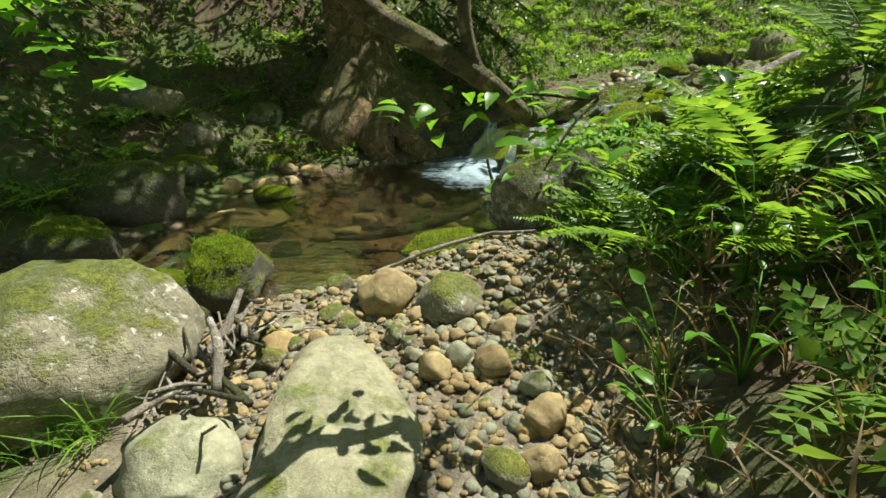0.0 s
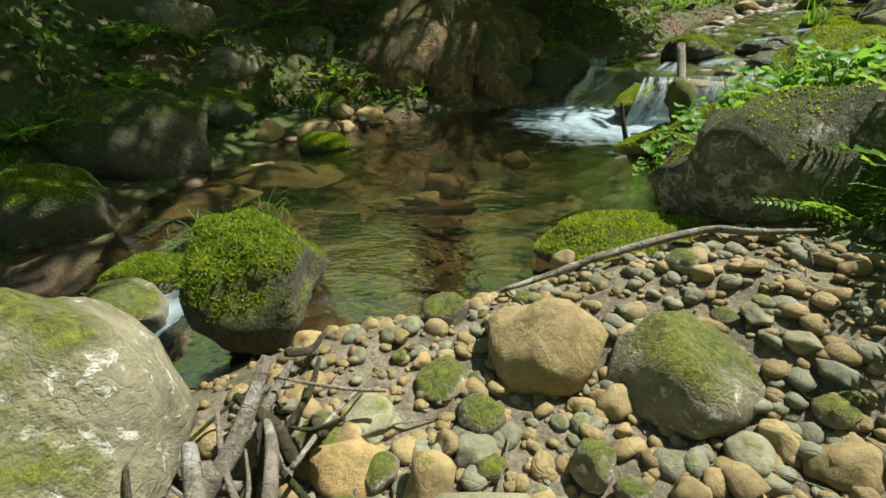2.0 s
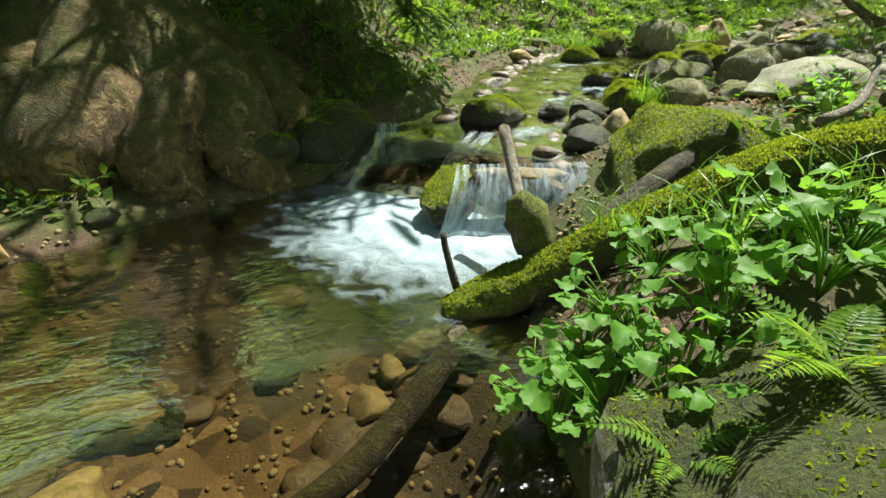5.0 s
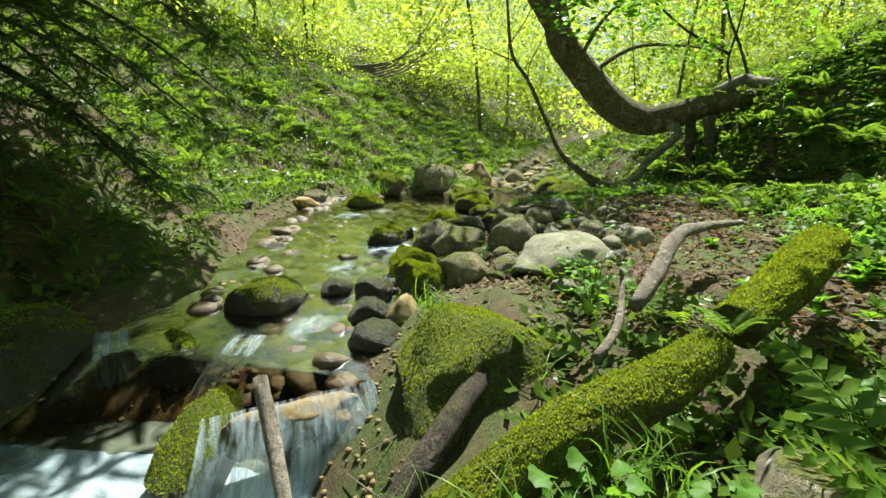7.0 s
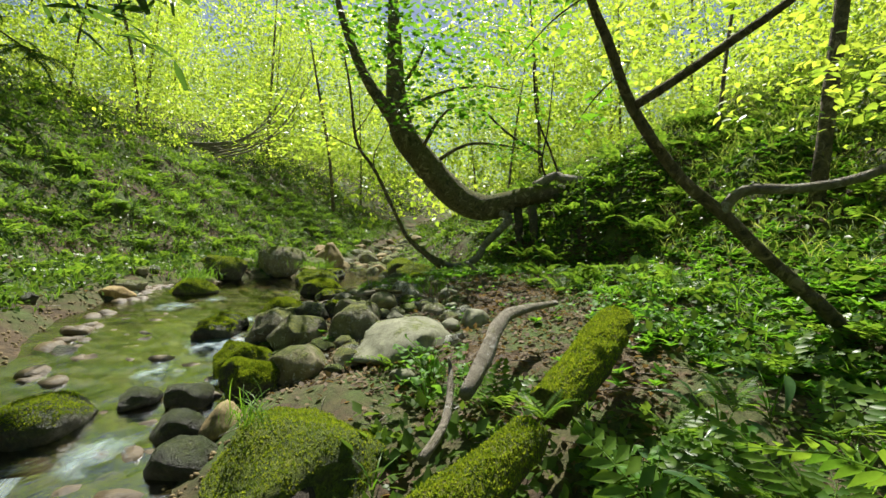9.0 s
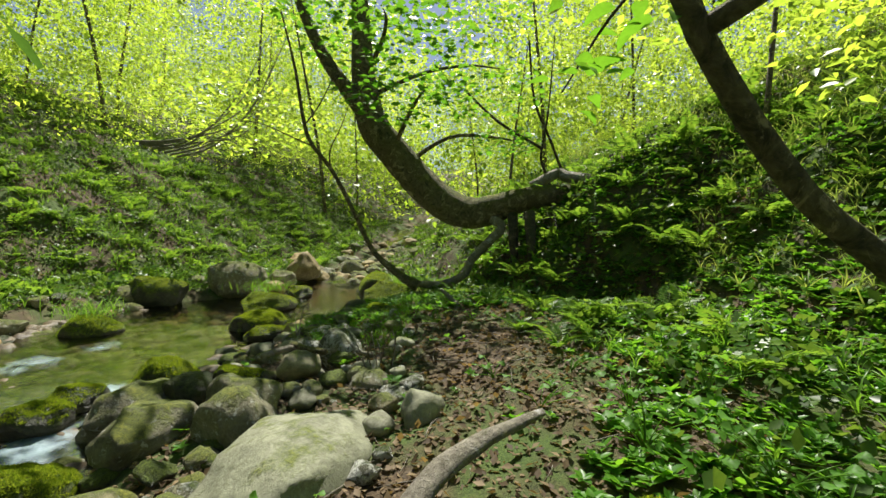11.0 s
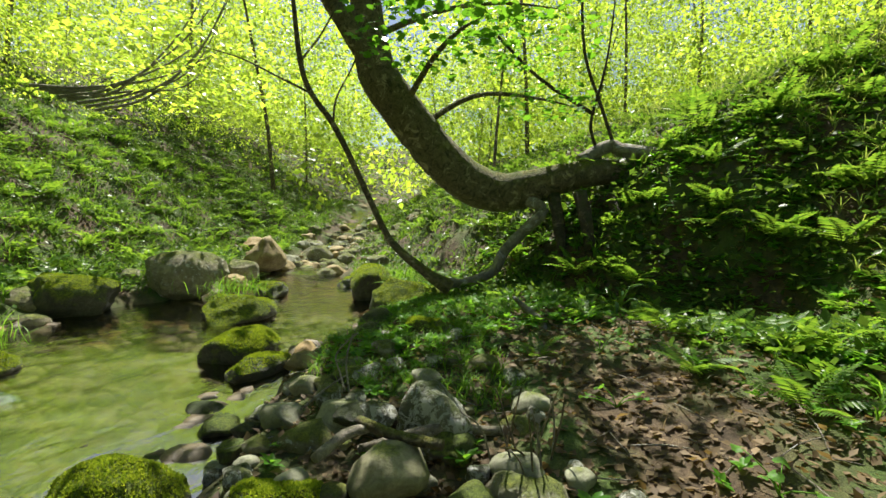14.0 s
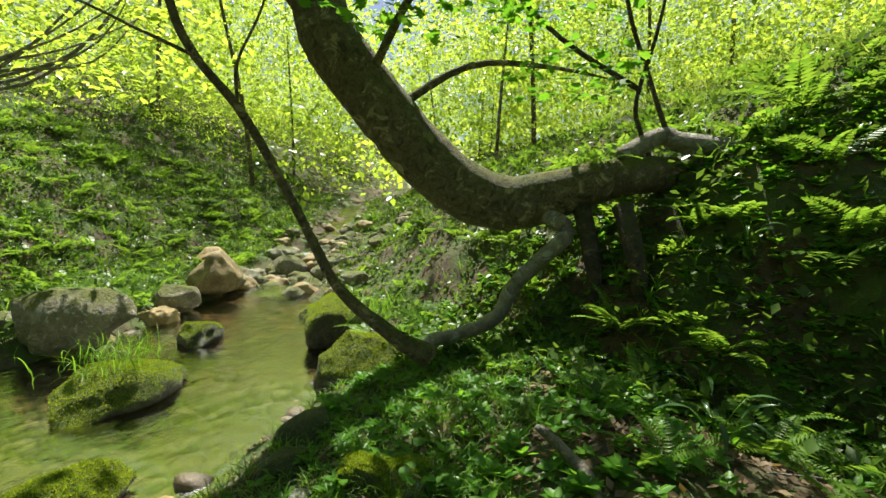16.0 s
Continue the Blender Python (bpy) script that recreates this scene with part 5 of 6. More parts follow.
# low herbs on the terrace, thick at its edges
herb_leaf = scatter(LEAF, np.stack([aim(a, p) * k for a, p, k in ((0.1, 0.3, 1.0), (0.9, 0.6, 0.8), (1.8, 0.25, 1.0), (2.7, 0.5, 0.9), (3.6, 0.3, 1.0), (4.4, 0.65, 0.8), (5.3, 0.3, 1.0))]), np.array([(0, 0, 0.35 + 0.08 * (i % 3)) for i in range(7)]))
tz = place_on(9000, rng, 4.3, 13.5, 3.5, 12.5, lambda e, x, y: e < -0.45)
te = valley(tz[:, 0], tz[:, 1])[2]
want = np.where(tz[:, 0] + tz[:, 1] > 18.3, 0.75, 0.07) + np.where((tz[:, 1] < 6.5) & (tz[:, 0] > 5.6), 0.8, 0) + np.where(te < -4.2, 0.7, 0) + np.where((tz[:, 0] > 7.8) & (te > -1.6), 0.5, 0)
tz = tz[rng.random(len(tz)) < want * np.clip(0.75 + 0.8 * lumps(tz[:, 0], tz[:, 1], 1.6, 3, 6.0), 0.1, 1)]
tz = clear_of_walk(tz, 0.95)
v, t = scatter(herb_leaf, turns(len(tz), rng, 0.2, (0.06, 0.13)), tz)
stuff("low_herbs", mesh_from("low_herbs", v, t, mat_leaf_maple), "low green herbs growing through the leaf litter", "plants")
tg_ = place_on(2600, rng, 7.2, 12, 8.6, 12.2, lambda e, x, y: (e < -0.3) & (e > -2.2))
v, t = scatter(blade, turns(len(tg_), rng, 0.2, (0.08, 0.2)), tg_)
stuff("bank_grass", mesh_from("bank_grass", v, t, mat_leaf_grass), "short soft grass on the edge of the pool", "grass")
# sunlit grass and dwarf bamboo on the open slope
sg = place_on(11000, rng, 7, 26, -6, 11, lambda e, x, y: e < -6.2)
v, t = scatter(blade, turns(len(sg), rng, 0.25, (0.16, 0.42)), sg)
stuff("slope_grass", mesh_from("slope_grass", v, t, mat_leaf_slope), "tall pale green grass on the sunlit slope", "grass")
fs = place_on(5200, rng, 2, 24, 13, 28, lambda e, x, y: (e > 0.4) & (e < 9))
v, t = scatter(blade, turns(len(fs), rng, 0.25, (0.14, 0.34)), fs)
stuff("far_bank_grass", mesh_from("far_bank_grass", v, t, mat_leaf_grass), "tufts of light green grass on the far bank", "grass")
# dry straw on the shore slope
st = place_on(170, rng, 1.25, 3.2, 1.0, 3.2, lambda e, x, y: e < -0.2)
v, t = scatter(blade, turns(len(st), rng, 0.5, (0.15, 0.4)), st)
stuff("dry_grass", mesh_from("dry_grass", v, t, mat_straw), "matted dry brown grass on the shore slope", "grass")

# single plants near the walk: x, y, leaves, leaf size, height, spread
for i, (x, y, n, s, h, sp) in enumerate([
    (1.75, 5.85, 10, 0.15, 0.3, 0.26), (1.45, 6.0, 10, 0.14, 0.28, 0.24), (2.1, 6.1, 9, 0.14, 0.26, 0.25), (2.3, 5.75, 9, 0.17, 0.3, 0.28), (2.55, 6.0, 8, 0.15, 0.25, 0.25),
    (1.35, 5.75, 9, 0.12, 0.22, 0.2), (1.18, 5.62, 12, 0.1, 0.26, 0.22), (1.08, 5.78, 14, 0.14, 0.34, 0.2), (1.3, 5.5, 12, 0.14, 0.34, 0.2), (1.1, 6.0, 10, 0.12, 0.26, 0.18), (1.3, 5.95, 12, 0.1, 0.24, 0.22), (1.6, 5.65, 12, 0.15, 0.34, 0.24), (1.95, 5.6, 12, 0.16, 0.36, 0.26), (2.2, 5.95, 12, 0.16, 0.32, 0.28), (1.75, 6.15, 10, 0.13, 0.26, 0.22), (2.65, 5.5, 8, 0.15, 0.3, 0.28), (4.35, 7.3, 13, 0.13, 0.3, 0.3), (4.7, 7.55, 12, 0.13, 0.28, 0.3), (4.05, 7.15, 10, 0.12, 0.22, 0.25),
]):
    herb(x, y, None, n + 9, s, h, sp, i)
for i, (x, y, n, s, h, sp) in enumerate([
    (3.7, 5.5, 9, 0.12, 0.22, 0.25), (3.2, 5.6, 8, 0.12, 0.2, 0.25), (6.3, 6.2, 12, 0.13, 0.3, 0.35), (6.9, 6.4, 12, 0.14, 0.3, 0.35), (7.3, 5.9, 12, 0.13, 0.32, 0.35), (5.6, 5.3, 10, 0.13, 0.3, 0.3),
    (6.2, 5.5, 12, 0.14, 0.3, 0.35), (7.9, 6.3, 11, 0.13, 0.3, 0.35), (8.9, 10.1, 12, 0.13, 0.25, 0.3), (9.4, 10.3, 10, 0.12, 0.22, 0.3), (8.0, 9.7, 8, 0.12, 0.18, 0.2), (10.2, 10.2, 10, 0.12, 0.22, 0.3), (5.9, 8.0, 4, 0.1, 0.1, 0.12), (9.9, 9.8, 9, 0.12, 0.2, 0.3), (7.0, 7.6, 6, 0.1, 0.14, 0.25), (7.6, 8.4, 5, 0.1, 0.12, 0.25), (8.4, 8.6, 6, 0.1, 0.14, 0.3), (6.6, 7.0, 7, 0.12, 0.2, 0.3), (7.4, 7.0, 8, 0.12, 0.22, 0.3),
]):
    herb(x, y, None, n, s, h, sp, 30 + i)
for i, (x, y, h) in enumerate([(1.5, 2.45, 0.42), (1.42, 2.2, 0.3), (1.72, 2.3, 0.36), (1.95, 2.75, 0.5), (1.75, 2.95, 0.35), (2.1, 2.2, 0.45), (2.4, 2.6, 0.6)]):
    herb(x, y, None, 10, 0.15, h, 0.24, 60 + i, oval_me, "leafy seedling with pointed bright green leaves", "leafy_seedling")
for i, (x, y, z, n, s) in enumerate([
    (2.3, 3.3, None, 10, 0.9), (2.7, 2.9, None, 10, 0.95), (2.9, 3.6, None, 9, 0.8), (1.95, 3.75, None, 8, 0.6), (2.2, 4.2, None, 8, 0.6), (1.75, 4.15, None, 7, 0.45), (3.0, 2.4, None, 10, 0.9), (1.12, 5.3, 0.42, 6, 0.32), (2.4, 5.2, None, 8, 0.5), (1.55, 3.75, None, 9, 0.55), (1.75, 3.3, None, 10, 0.7), (2.0, 4.5, None, 10, 0.85), (2.5, 4.0, None, 10, 1.0), (1.5, 4.45, None, 8, 0.5), (3.3, 3.0, None, 11, 1.1), (2.2, 2.8, None, 10, 0.7), (1.5, 5.25, 0.66, 8, 0.4), (2.0, 4.95, 0.6, 8, 0.45),
]):
    fern(x, y, z, n, s, i)
for i, (x, y, z, n, s) in enumerate([
    (3.6, 4.7, None, 10, 1.0), (2.78, 4.96, None, 12, 1.25), (3.3, 4.2, None, 9, 1.0), (4.1, 5.15, 1.3, 7, 0.35), (3.55, 6.05, 1.2, 7, 0.3), (9.2, 8.0, None, 9, 0.6), (9.9, 7.5, None, 9, 0.65), (8.8, 7.2, None, 9, 0.6), (10.3, 8.2, None, 9, 0.65), (8.3, 7.9, None, 8, 0.45), (9.6, 8.9, None, 8, 0.45),
    (10.9, 9.0, None, 9, 0.6), (11.3, 8.4, None, 9, 0.7), (10.6, 7.3, None, 9, 0.7), (12.4, 7.5, None, 9, 0.7), (12.9, 6.6, None, 9, 0.8), (11.9, 7.4, None, 9, 0.7), (8.3, 9.1, None, 7, 0.35), (10.0, 6.5, None, 9, 0.7), (11.2, 6.2, None, 9, 0.8), (12.5, 9.7, 3.8, 8, 0.5), (11.6, 9.3, None, 9, 0.7), (11.0, 8.0, None, 9, 0.6), (11.6, 6.8, None, 9, 0.75), (12.2, 8.6, None, 8, 0.7), (11.5, 10.0, None, 8, 0.5), (10.5, 9.4, None, 8, 0.45), (9.0, 6.4, None, 9, 0.7), (13.2, 7.6, None, 10, 0.9), (13.6, 5.8, None, 10, 1.0), (7.9, 7.3, None, 8, 0.5), (9.5, 7.0, None, 8, 0.5), (12.0, 12.6, None, 9, 0.6), (10.0, 9.9, None, 8, 0.4),
]):
    fern(x, y, z, n, s, 20 + i)
for i, (x, y) in enumerate([(3.65, 5.48), (4.4, 5.2), (4.9, 4.9), (11.0, 8.6), (11.9, 8.2), (9.9, 8.6), (12.6, 8.0), (2.0, 3.4), (2.4, 3.9)]):
    herb(x, y, None, 7, 0.38, 0.35, 0.2, 90 + i, bamboo_me, "dwarf bamboo with long dark green leaves", "dwarf_bamboo")
for i, (x, y, z, n, s, r) in enumerate([
    (-1.2, 4.0, 0.42, 110, 0.13, 0.22), (-1.15, 2.38, 0.05, 70, 0.34, 0.1), (-1.5, 2.3, 0.05, 90, 0.4, 0.14), (9.35, 14.05, 1.5, 160, 0.35, 0.4), (6.25, 14.1, 1.32, 170, 0.38, 0.34), (2.85, 7.7, 1.0, 50, 0.28, 0.12),
    (1.85, 6.55, 0.5, 50, 0.3, 0.14), (2.0, 6.1, 0.6, 50, 0.4, 0.15), (2.6, 6.0, 0.75, 40, 0.4, 0.15), (12.9, 13.2, None, 220, 0.5, 0.6), (9.9, 9.6, None, 120, 0.25, 0.4), (9.0, 9.9, None, 100, 0.22, 0.35),
]):
    grass(x, y, z, n, s, r, i)
# fallen green leaf and a pale one on the flat boulder
for x, y, z, s, rz in [(-0.12, 2.36, 0.17, 0.15, 40), (0.36, 2.14, 0.10, 0.08, 10)]:
    ob = new("fallen_leaf", maple_me)
    ob.matrix_basis = pose(x, y, z, 6, -4, rz) @ Matrix.Diagonal((s, s, s, 1))
    tagged(ob, "fresh green maple leaf lying on a boulder", "leaf")


def spray(name, anchor, to, n, size, seed, label, me, spread=0.3, category="branch", thick=0.008, parent=None):
    """A leafy twig from anchor to a point, with single leaves along it."""
    r = random.Random(seed)
    a, b = Vector(anchor), Vector(to)
    ob = parent or thing(name, 0, 0, 0, label, category)
    mid = (a + b) / 2 + Vector((0, 0, 0.08 * (b - a).length))
    part("twig", mesh_from("twig", *tube([a, mid, b], [thick, thick * 0.8, thick * 0.4], 5, 0.05, seed, 4), mat_bark_dark), ob)
    for i in range(n):
        f = r.uniform(0.15, 1.05)
        p = a.lerp(b, f) + Vector((r.gauss(0, spread * 0.5), r.gauss(0, spread * 0.5), 0.08 * (1 - abs(2 * f - 1)) * (b - a).length + r.gauss(0, spread * 0.18)))
        s = size * r.uniform(0.65, 1.15)
        part("leaf", me, ob, "", Matrix.LocRotScale(p, Euler((r.gauss(-0.15, 0.3), r.gauss(0, 0.25), r.uniform(0, 6.283))), (s, s, s)))
    return ob


spray("leafy_branch", (1.2, 2.82, 1.45), (0.55, 2.62, 1.42), 30, 0.12, 1, "leafy twig with large bright green leaves", oval_me, 0.22)
spray("leafy_branch", (1.24, 2.84, 1.45), (0.98, 2.62, 1.2), 24, 0.13, 2, "leafy twig with large bright green leaves", oval_me, 0.22)
spray("maple_twig", (-0.95, 2.3, 2.0), (-0.36, 2.14, 1.66), 30, 0.15, 3, "maple twig with lobed bright green leaves", maple_me, 0.22)
spray("maple_twig", (-0.9, 2.2, 2.2), (-0.46, 2.05, 1.8), 26, 0.15, 4, "maple twig with lobed bright green leaves", maple_me, 0.2)
spray("leafy_branch", (4.9, 6.0, 3.6), (5.0, 6.38, 3.22), 24, 0.13, 5, "leafy twig with large bright green leaves", oval_me, 0.25)
spray("leafy_branch", (4.5, 6.15, 4.1), (4.55, 6.75, 3.7), 22, 0.13, 6, "leafy twig with large bright green leaves", oval_me, 0.25)
# boughs of a conifer over the left bank
CON = fern_frond(22, 0.9, 0.09)
for i, (a, b) in enumerate([((-0.4, 11.4, 3.6), (1.5, 10.7, 2.2)), ((-0.3, 11.5, 3.2), (1.9, 10.9, 1.7)), ((-0.4, 11.3, 3.0), (0.9, 10.5, 1.7)), ((-0.2, 11.5, 4.2), (1.2, 10.4, 3.0)), ((-0.4, 11.2, 2.6), (0.1, 10.0, 1.7)), ((0.0, 11.8, 3.4), (2.2, 11.6, 2.3)), ((0.0, 11.6, 4.6), (2.4, 11.0, 3.3)), ((-0.6, 11.2, 3.8), (0.2, 9.8, 2.6)),
        ((0.2, 12.0, 4.4), (2.5, 10.6, 3.0)), ((0.2, 12.0, 3.6), (2.3, 10.4, 2.2)), ((0.3, 12.0, 3.0), (2.0, 10.6, 1.3)), ((0.3, 12.1, 5.0), (2.8, 11.2, 3.9)), ((0.4, 12.2, 3.9), (3.0, 11.8, 2.6)), ((0.4, 12.2, 2.6), (2.3, 11.4, 1.4)), ((0.2, 12.0, 4.8), (1.6, 10.0, 3.7)), ((0.2, 11.9, 4.0), (1.2, 9.9, 2.5))]):
    r = np.random.default_rng(70 + i)
    ob = thing("conifer_bough", 0, 0, 0, "drooping dark green conifer bough", "branch", "conifer boughs")
    a, b = np.array(a), np.array(b)
    part("bough", mesh_from("bough", *tube([a, (a + b) / 2 + (0, 0, 0.2), b], [0.03, 0.02, 0.006], 6, 0.05, i, 4), mat_bark_dark), ob)
    n = 60
    f = r.uniform(0.2, 1.05, n)
    pts = a + (b - a) * f[:, None] + np.stack([r.normal(0, 0.1, n), r.normal(0, 0.1, n), 0.2 * 4 * f * (1 - f)], 1)
    mats = np.stack([aim(r.uniform(0, 6.283), r.normal(-0.35, 0.35), r.normal(0, 0.3)) * r.uniform(0.3, 0.6) for _ in range(n)])
    part("needles", mesh_from("needles", *scatter(CON, mats, pts), mat_leaf_conifer), ob)


# ---- forest ----
def crown_points(n, rng, c, rx, rz):
    p = rng.normal(0, 1, (n, 3))
    p /= np.linalg.norm(p, axis=1)[:, None]
    p *= rng.uniform(0.2, 1, (n, 1)) ** 0.5
    return p * (rx, rx, rz) + c


tr0 = np.random.default_rng(8)
tuft = scatter(LEAF4, turns(20, tr0, 0.45, (0.16, 0.32)), tr0.normal(0, 1, (20, 3)) * (0.5, 0.5, 0.2))
# leaves of the maple: layered sprays of lobed leaves
mr = np.random.default_rng(17)
for (c, rx, rz, n) in [((10.2, 11.2, 5.3), 1.5, 0.35, 520), ((9.3, 11.0, 6.2), 1.8, 0.4, 560), ((11.9, 10.4, 5.9), 1.5, 0.5, 460), ((12.2, 10.0, 4.8), 0.9, 0.25, 200), ((10.6, 12.9, 7.6), 2.4, 1.0, 900), ((9.0, 13.4, 8.2), 2.2, 1.0, 800), ((11.8, 11.5, 8.0), 2.4, 0.9, 800)]:
    n = int(n * 0.45)
    pts = crown_points(n, mr, c, rx, rz)
    v, t = scatter(MAPLE, turns(n, mr, 0.3, (0.13, 0.24)), pts)
    part("foliage", mesh_from("foliage", v, t, mat_leaf_maple), maple, "lobed green maple leaves")
pts = np.concatenate([crown_points(110, mr, (4.4, 6.2, 4.7), 1.0, 0.4), crown_points(60, mr, (4.8, 4.6, 4.6), 1.2, 0.4), crown_points(50, mr, (5.5, 3.8, 3.7), 1.0, 0.35), crown_points(170, mr, (6.6, 5.6, 4.4), 1.3, 0.3), crown_points(150, mr, (7.6, 6.6, 5.0), 1.4, 0.35), crown_points(130, mr, (7.2, 4.4, 3.9), 1.2, 0.3)])
v, t = scatter(LEAF, turns(len(pts), mr, 0.35, (0.09, 0.16)), pts)
part("foliage", mesh_from("foliage", v, t, mat_leaf_canopy), fork)
pts = crown_points(900, mr, (11.6, 18.4, 6.2), 2.6, 1.2)
v, t = scatter(LEAF, turns(len(pts), mr, 0.35, (0.12, 0.22)), pts)
part("foliage", mesh_from("foliage", v, t, mat_leaf_canopy), shrub)

# clumps over the water, mostly unseen, are added to shade the left bank
cr = np.random.default_rng(41)
pts = np.concatenate([crown_points(90, cr, (-1.3, 10.8, 7.0), 3.4, 2.2), crown_points(60, cr, (-2.6, 9.0, 9.5), 3.4, 3.0), crown_points(40, cr, (-4.5, 7.5, 5.5), 2.6, 1.6), crown_points(150, cr, (3.2, 12.5, 6.3), 1.4, 1.0), crown_points(50, cr, (-0.8, 8.6, 6.6), 1.7, 0.9), crown_points(60, cr, (-0.9, 6.4, 6.4), 1.4, 0.7)])
v, t = scatter(sprig(14, 9, leaf_blade(3, 0.1, 0.2), 0.5, 0.2), turns(len(pts), cr, 0.4, (0.7, 1.3)), pts)
part("crown", mesh_from("crown", v, t, mat_leaf_conifer), old, "dark green conifer foliage with unseen clumps added over the water for shade")

trees = []
tr = np.random.default_rng(21)
while len(trees) < 60:
    x, y = tr.uniform(-16, 52), tr.uniform(-12, 56)
    z, _, e, s = (float(q[0]) for q in valley([x], [y]))
    if abs(e) < 3.0 or (11 < x < 19 and 6 < y < 15) or min(math.hypot(x - a[0], y - a[1]) for a in path_pts) < 4.0 or any(math.hypot(x - a[0], y - a[1]) < 2.6 for a in trees):
        continue
    trees.append((x, y, z))
for x, y, z in trees:
    h, r = tr.uniform(8, 15), tr.uniform(0.05, 0.14)
    lean = tr.normal(0, 1.4, 2)
    tree = thing("forest_tree", x, y, z - 0.2, "slender broadleaf tree with a light green crown", "tree", "forest trees")
    limb("trunk", [(0, 0, 0), (lean[0] * 0.2, lean[1] * 0.2, h * 0.3), (lean[0] * 0.6, lean[1] * 0.6, h * 0.65), (lean[0], lean[1], h)], [r, r * 0.8, r * 0.55, r * 0.15], (mat_bark, mat_bark_pale, mat_bark_dark)[len(scene.objects) % 3], "", tree, "", 8, 0.05, abs(int(x * 9)))
    n = 115 if math.hypot(x - 6, y - 9) < 18 else 330
    pts = crown_points(n, tr, (lean[0] * 0.6, lean[1] * 0.6, h * 0.54), h * 0.32, h * 0.47)
    v, t = scatter(tuft, turns(n, tr, 0.35, (0.35, 0.75)), pts)
    part("crown", mesh_from("crown", v, t, mat_leaf_canopy), tree)
# bushes above the undergrowth and the woods beyond
bu = place_on(12000, rng, -14, 42, -10, 44, lambda e, x, y: (np.abs(e) > 3.0) & ((e > 7.5) | (e < -7.5)))
bu = clear_of_walk(bu, 3.2)
over_slope = place_on(1500, rng, -2, 34, 10, 40, lambda e, x, y: (e > 5.0) & (e < 16))
bu = bu + np.stack([np.zeros(len(bu)), np.zeros(len(bu)), rng.uniform(0.3, 2.6, len(bu))], 1)
bu = np.concatenate([bu, over_slope + np.stack([0 * over_slope[:, 0], 0 * over_slope[:, 0], rng.uniform(1.2, 6.0, len(over_slope))], 1)])
v, t = scatter(tuft, turns(len(bu), rng, 0.4, (0.3, 0.7)), bu)
stuff("bushes", mesh_from("bushes", v, t, mat_leaf_canopy), "light green leafy bushes on the slopes", "plants")
fine_tuft = scatter(LEAF4, turns(26, rng, 0.5, (0.13, 0.26)), rng.normal(0, 1, (26, 3)) * (0.5, 0.5, 0.3))
fw = place_on(10500, rng, -70, 110, -60, 120, lambda e, x, y: (np.abs(e) > 14) | (x > 30))
fw = fw[np.hypot(fw[:, 0] - 4, fw[:, 1] - 7) > 22]
fw = np.concatenate([fw, place_on(1500, rng, 24, 62, 14, 64, lambda e, x, y: np.abs(e) > 0.6)])
fw = fw + np.stack([np.zeros(len(fw)), np.zeros(len(fw)), rng.uniform(0, 1, len(fw)) ** 1.2 * 19], 1)
v, t = scatter(fine_tuft, turns(len(fw), rng, 0.5, (1.2, 2.6)), fw)
stuff("far_woods", mesh_from("far_woods", v, t, mat_leaf_canopy), "sunlit green woods further up the ravine", "trees")


# ---- white water ----
def foam_sheet(name, corners, dens, mat, nu, nv, label, lift_by=0.0, fall=False, seed=0):
    """A sheet between four corners (u along the first edge), its density given at u, v."""
    a, b, c, d = (np.array(q, float) for q in corners)
    u, w = np.meshgrid(np.linspace(0, 1, nu), np.linspace(0, 1, nv), indexing="ij")
    U, Wv = u[..., None], w[..., None]
    p = (a * (1 - U) + b * U) * (1 - Wv) + (d * (1 - U) + c * U) * Wv
    wide, long_ = np.linalg.norm(b - a), np.linalg.norm(d - a)
    if fall:
        out_ = np.cross(b - a, np.array([0, 0, 1.0]))
        out_ /= np.linalg.norm(out_)
        p = p + out_ * (0.10 * np.sin(np.pi * w ** 0.8) + 0.03 * np.sin(u * 23 + seed) * w)[..., None]
    else:
        p[..., 2] += lift_by + 0.03 * np.clip(dens(u, w), 0, 1) * (1 + lumps(p[..., 0], p[..., 1], 6.0, 3))
    q = np.arange(nu * nv).reshape(nu, nv)
    quads_ = np.stack([q[:-1, :-1], q[1:, :-1], q[1:, 1:], q[:-1, 1:]], -1).reshape(-1, 4)
    me = mesh_from(name, p.reshape(-1, 3), quads_, mat)
    at_ = me.attributes.new("dense", "FLOAT", "POINT")
    at_.data.foreach_set("value", dens(u, w).ravel().astype(np.float32))
    fl = me.attributes.new("flow", "FLOAT_VECTOR", "POINT")
    fl.data.foreach_set("vector", np.stack([u * wide * 2 + seed, w * long_ * 2, 0 * u], -1).ravel().astype(np.float32))
    return tagged(new(name, me), label, "water")


def blob(cu, cw, ru, rw, top):
    return lambda u, w: top - 1.1 * np.hypot((u - cu) / ru, (w - cw) / rw)


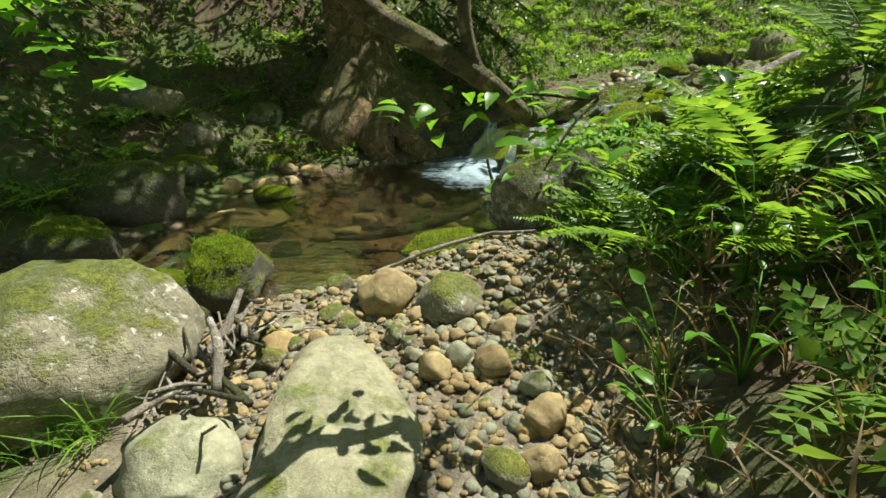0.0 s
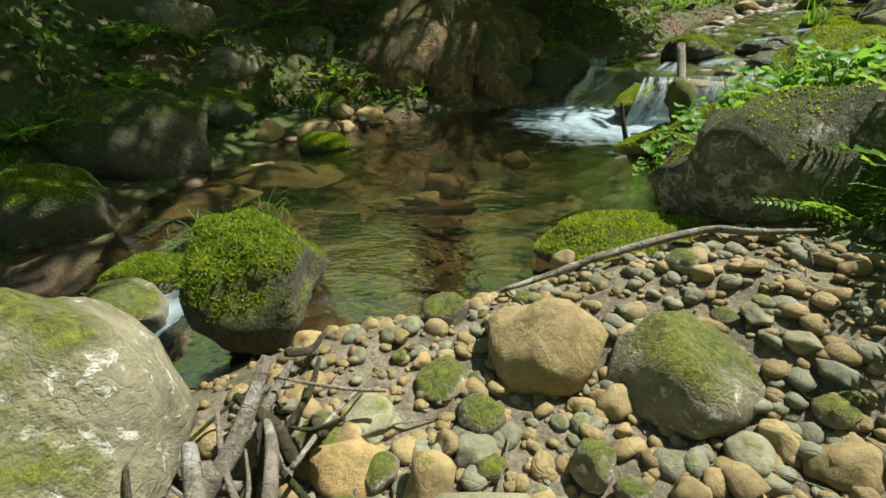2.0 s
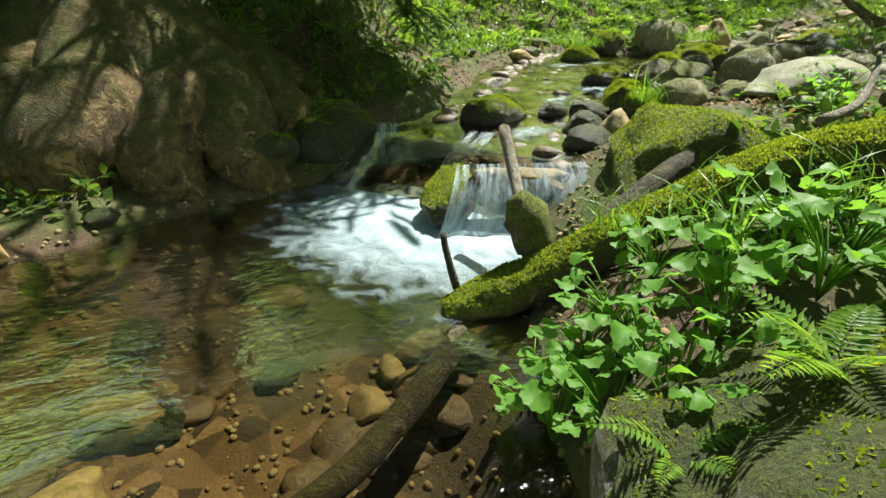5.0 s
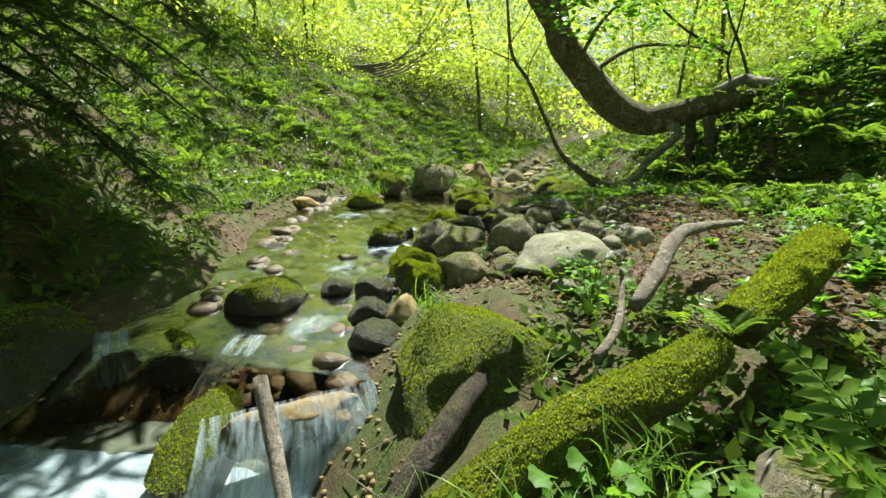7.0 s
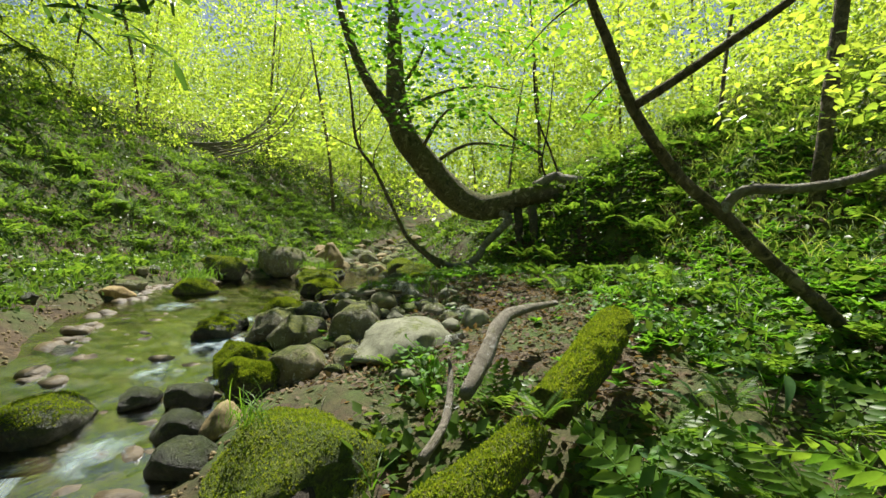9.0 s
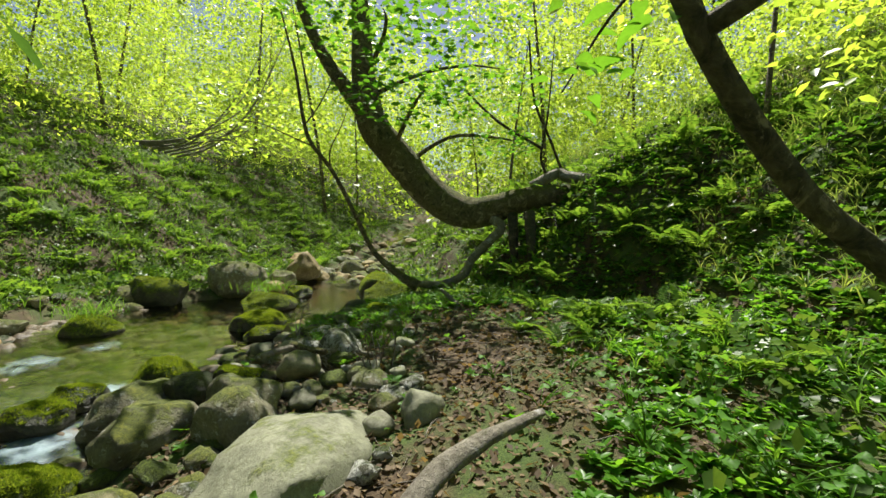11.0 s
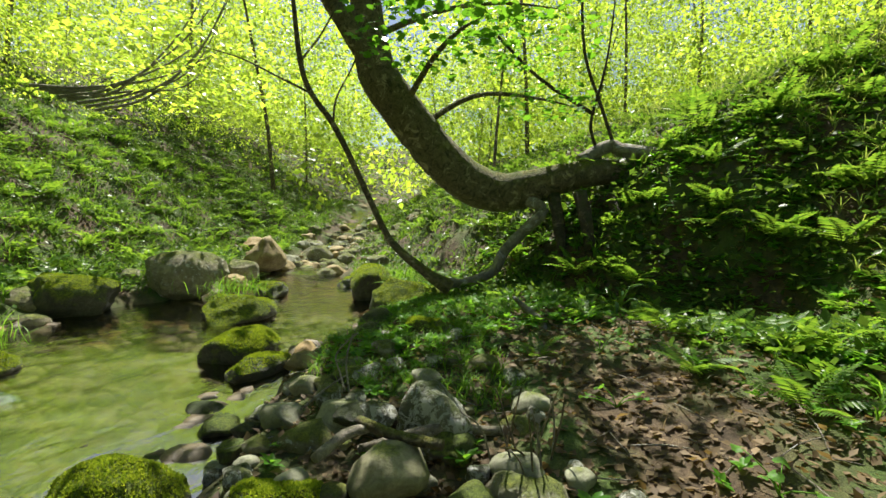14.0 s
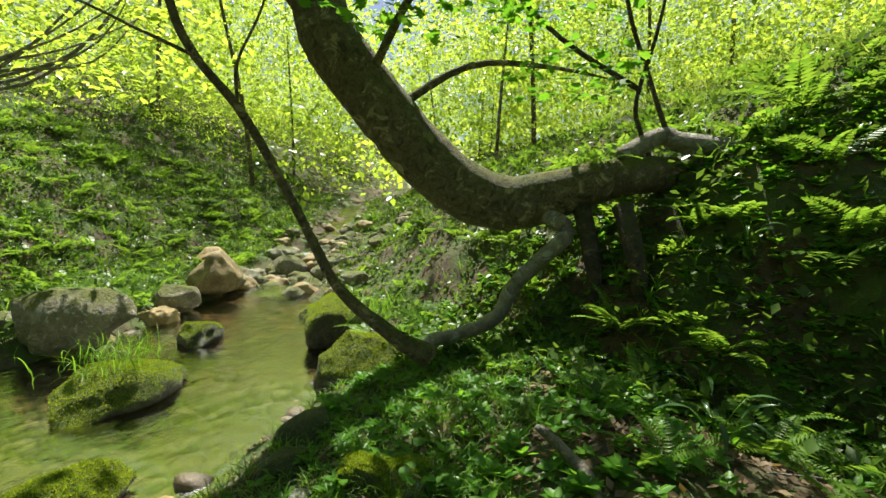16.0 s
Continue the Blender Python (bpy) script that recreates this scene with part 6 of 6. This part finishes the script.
foam_sheet("pool_foam", [(1.7, 10.0, 0.012), (2.8, 7.2, 0.012), (0.9, 6.2, 0.012), (-0.75, 8.9, 0.012)], blob(0.5, 0.4, 0.66, 0.74, 0.86), mat_foam, 70, 70, "white foaming water below the falls")
foam_sheet("waterfall", [(1.45, 8.06, 0.50), (2.5, 7.86, 0.52), (2.42, 7.58, 0.0), (1.2, 7.76, 0.0)], lambda u, w: 0.2 + 0.3 * w, mat_fall, 60, 24, "thin white sheet of falling water", fall=True, seed=2)
foam_sheet("waterfall", [(1.10, 9.78, 0.56), (1.33, 9.72, 0.56), (1.30, 9.50, 0.0), (1.08, 9.55, 0.0)], lambda u, w: 0.25 + 0.15 * w, mat_fall, 14, 20, "narrow white waterfall between two dark rocks", fall=True, seed=5)
foam_sheet("waterfall", [(1.95, 9.2, 0.55), (2.2, 9.0, 0.55), (1.75, 8.75, 0.25), (1.55, 8.9, 0.2)], lambda u, w: 0.22 + 0.1 * w, mat_fall, 16, 20, "small chute of white water beside a dark rock", fall=True, seed=7)
for i, (x, y, rx, ry, top) in enumerate([(4.6, 10.6, 0.9, 0.8, 0.5), (2.6, 9.0, 0.8, 0.7, 0.32), (3.6, 10.2, 0.9, 0.7, 0.3), (5.2, 12.8, 1.0, 0.8, 0.36), (6.0, 13.0, 0.8, 0.7, 0.28), (18.0, 19.0, 1.3, 1.0, 0.8), (21.0, 20.6, 1.6, 1.0, 0.8), (-1.95, 3.95, 0.45, 0.4, 0.75), (4.0, 9.6, 0.5, 0.4, 0.35), (5.4, 11.3, 0.5, 0.4, 0.4)]):
    k = int(np.argmin(np.hypot(dense[:, 0] - x, dense[:, 1] - y)))
    tx, ty = tang[k]
    gz_ = float(np.gradient(dense[:, 3], stations)[k])
    z0 = float(dense[k, 3]) + 0.02
    f = lambda a, b: (x + tx * a * rx - ty * b * ry, y + ty * a * rx + tx * b * ry, z0 + gz_ * a * rx)
    foam_sheet("rapids_foam", [f(-1, -1), f(1, -1), f(1, 1), f(-1, 1)], blob(0.5, 0.5, 0.6, 0.6, top), mat_foam, 30, 30, "white ripples of a small rapid", seed=10 + i)
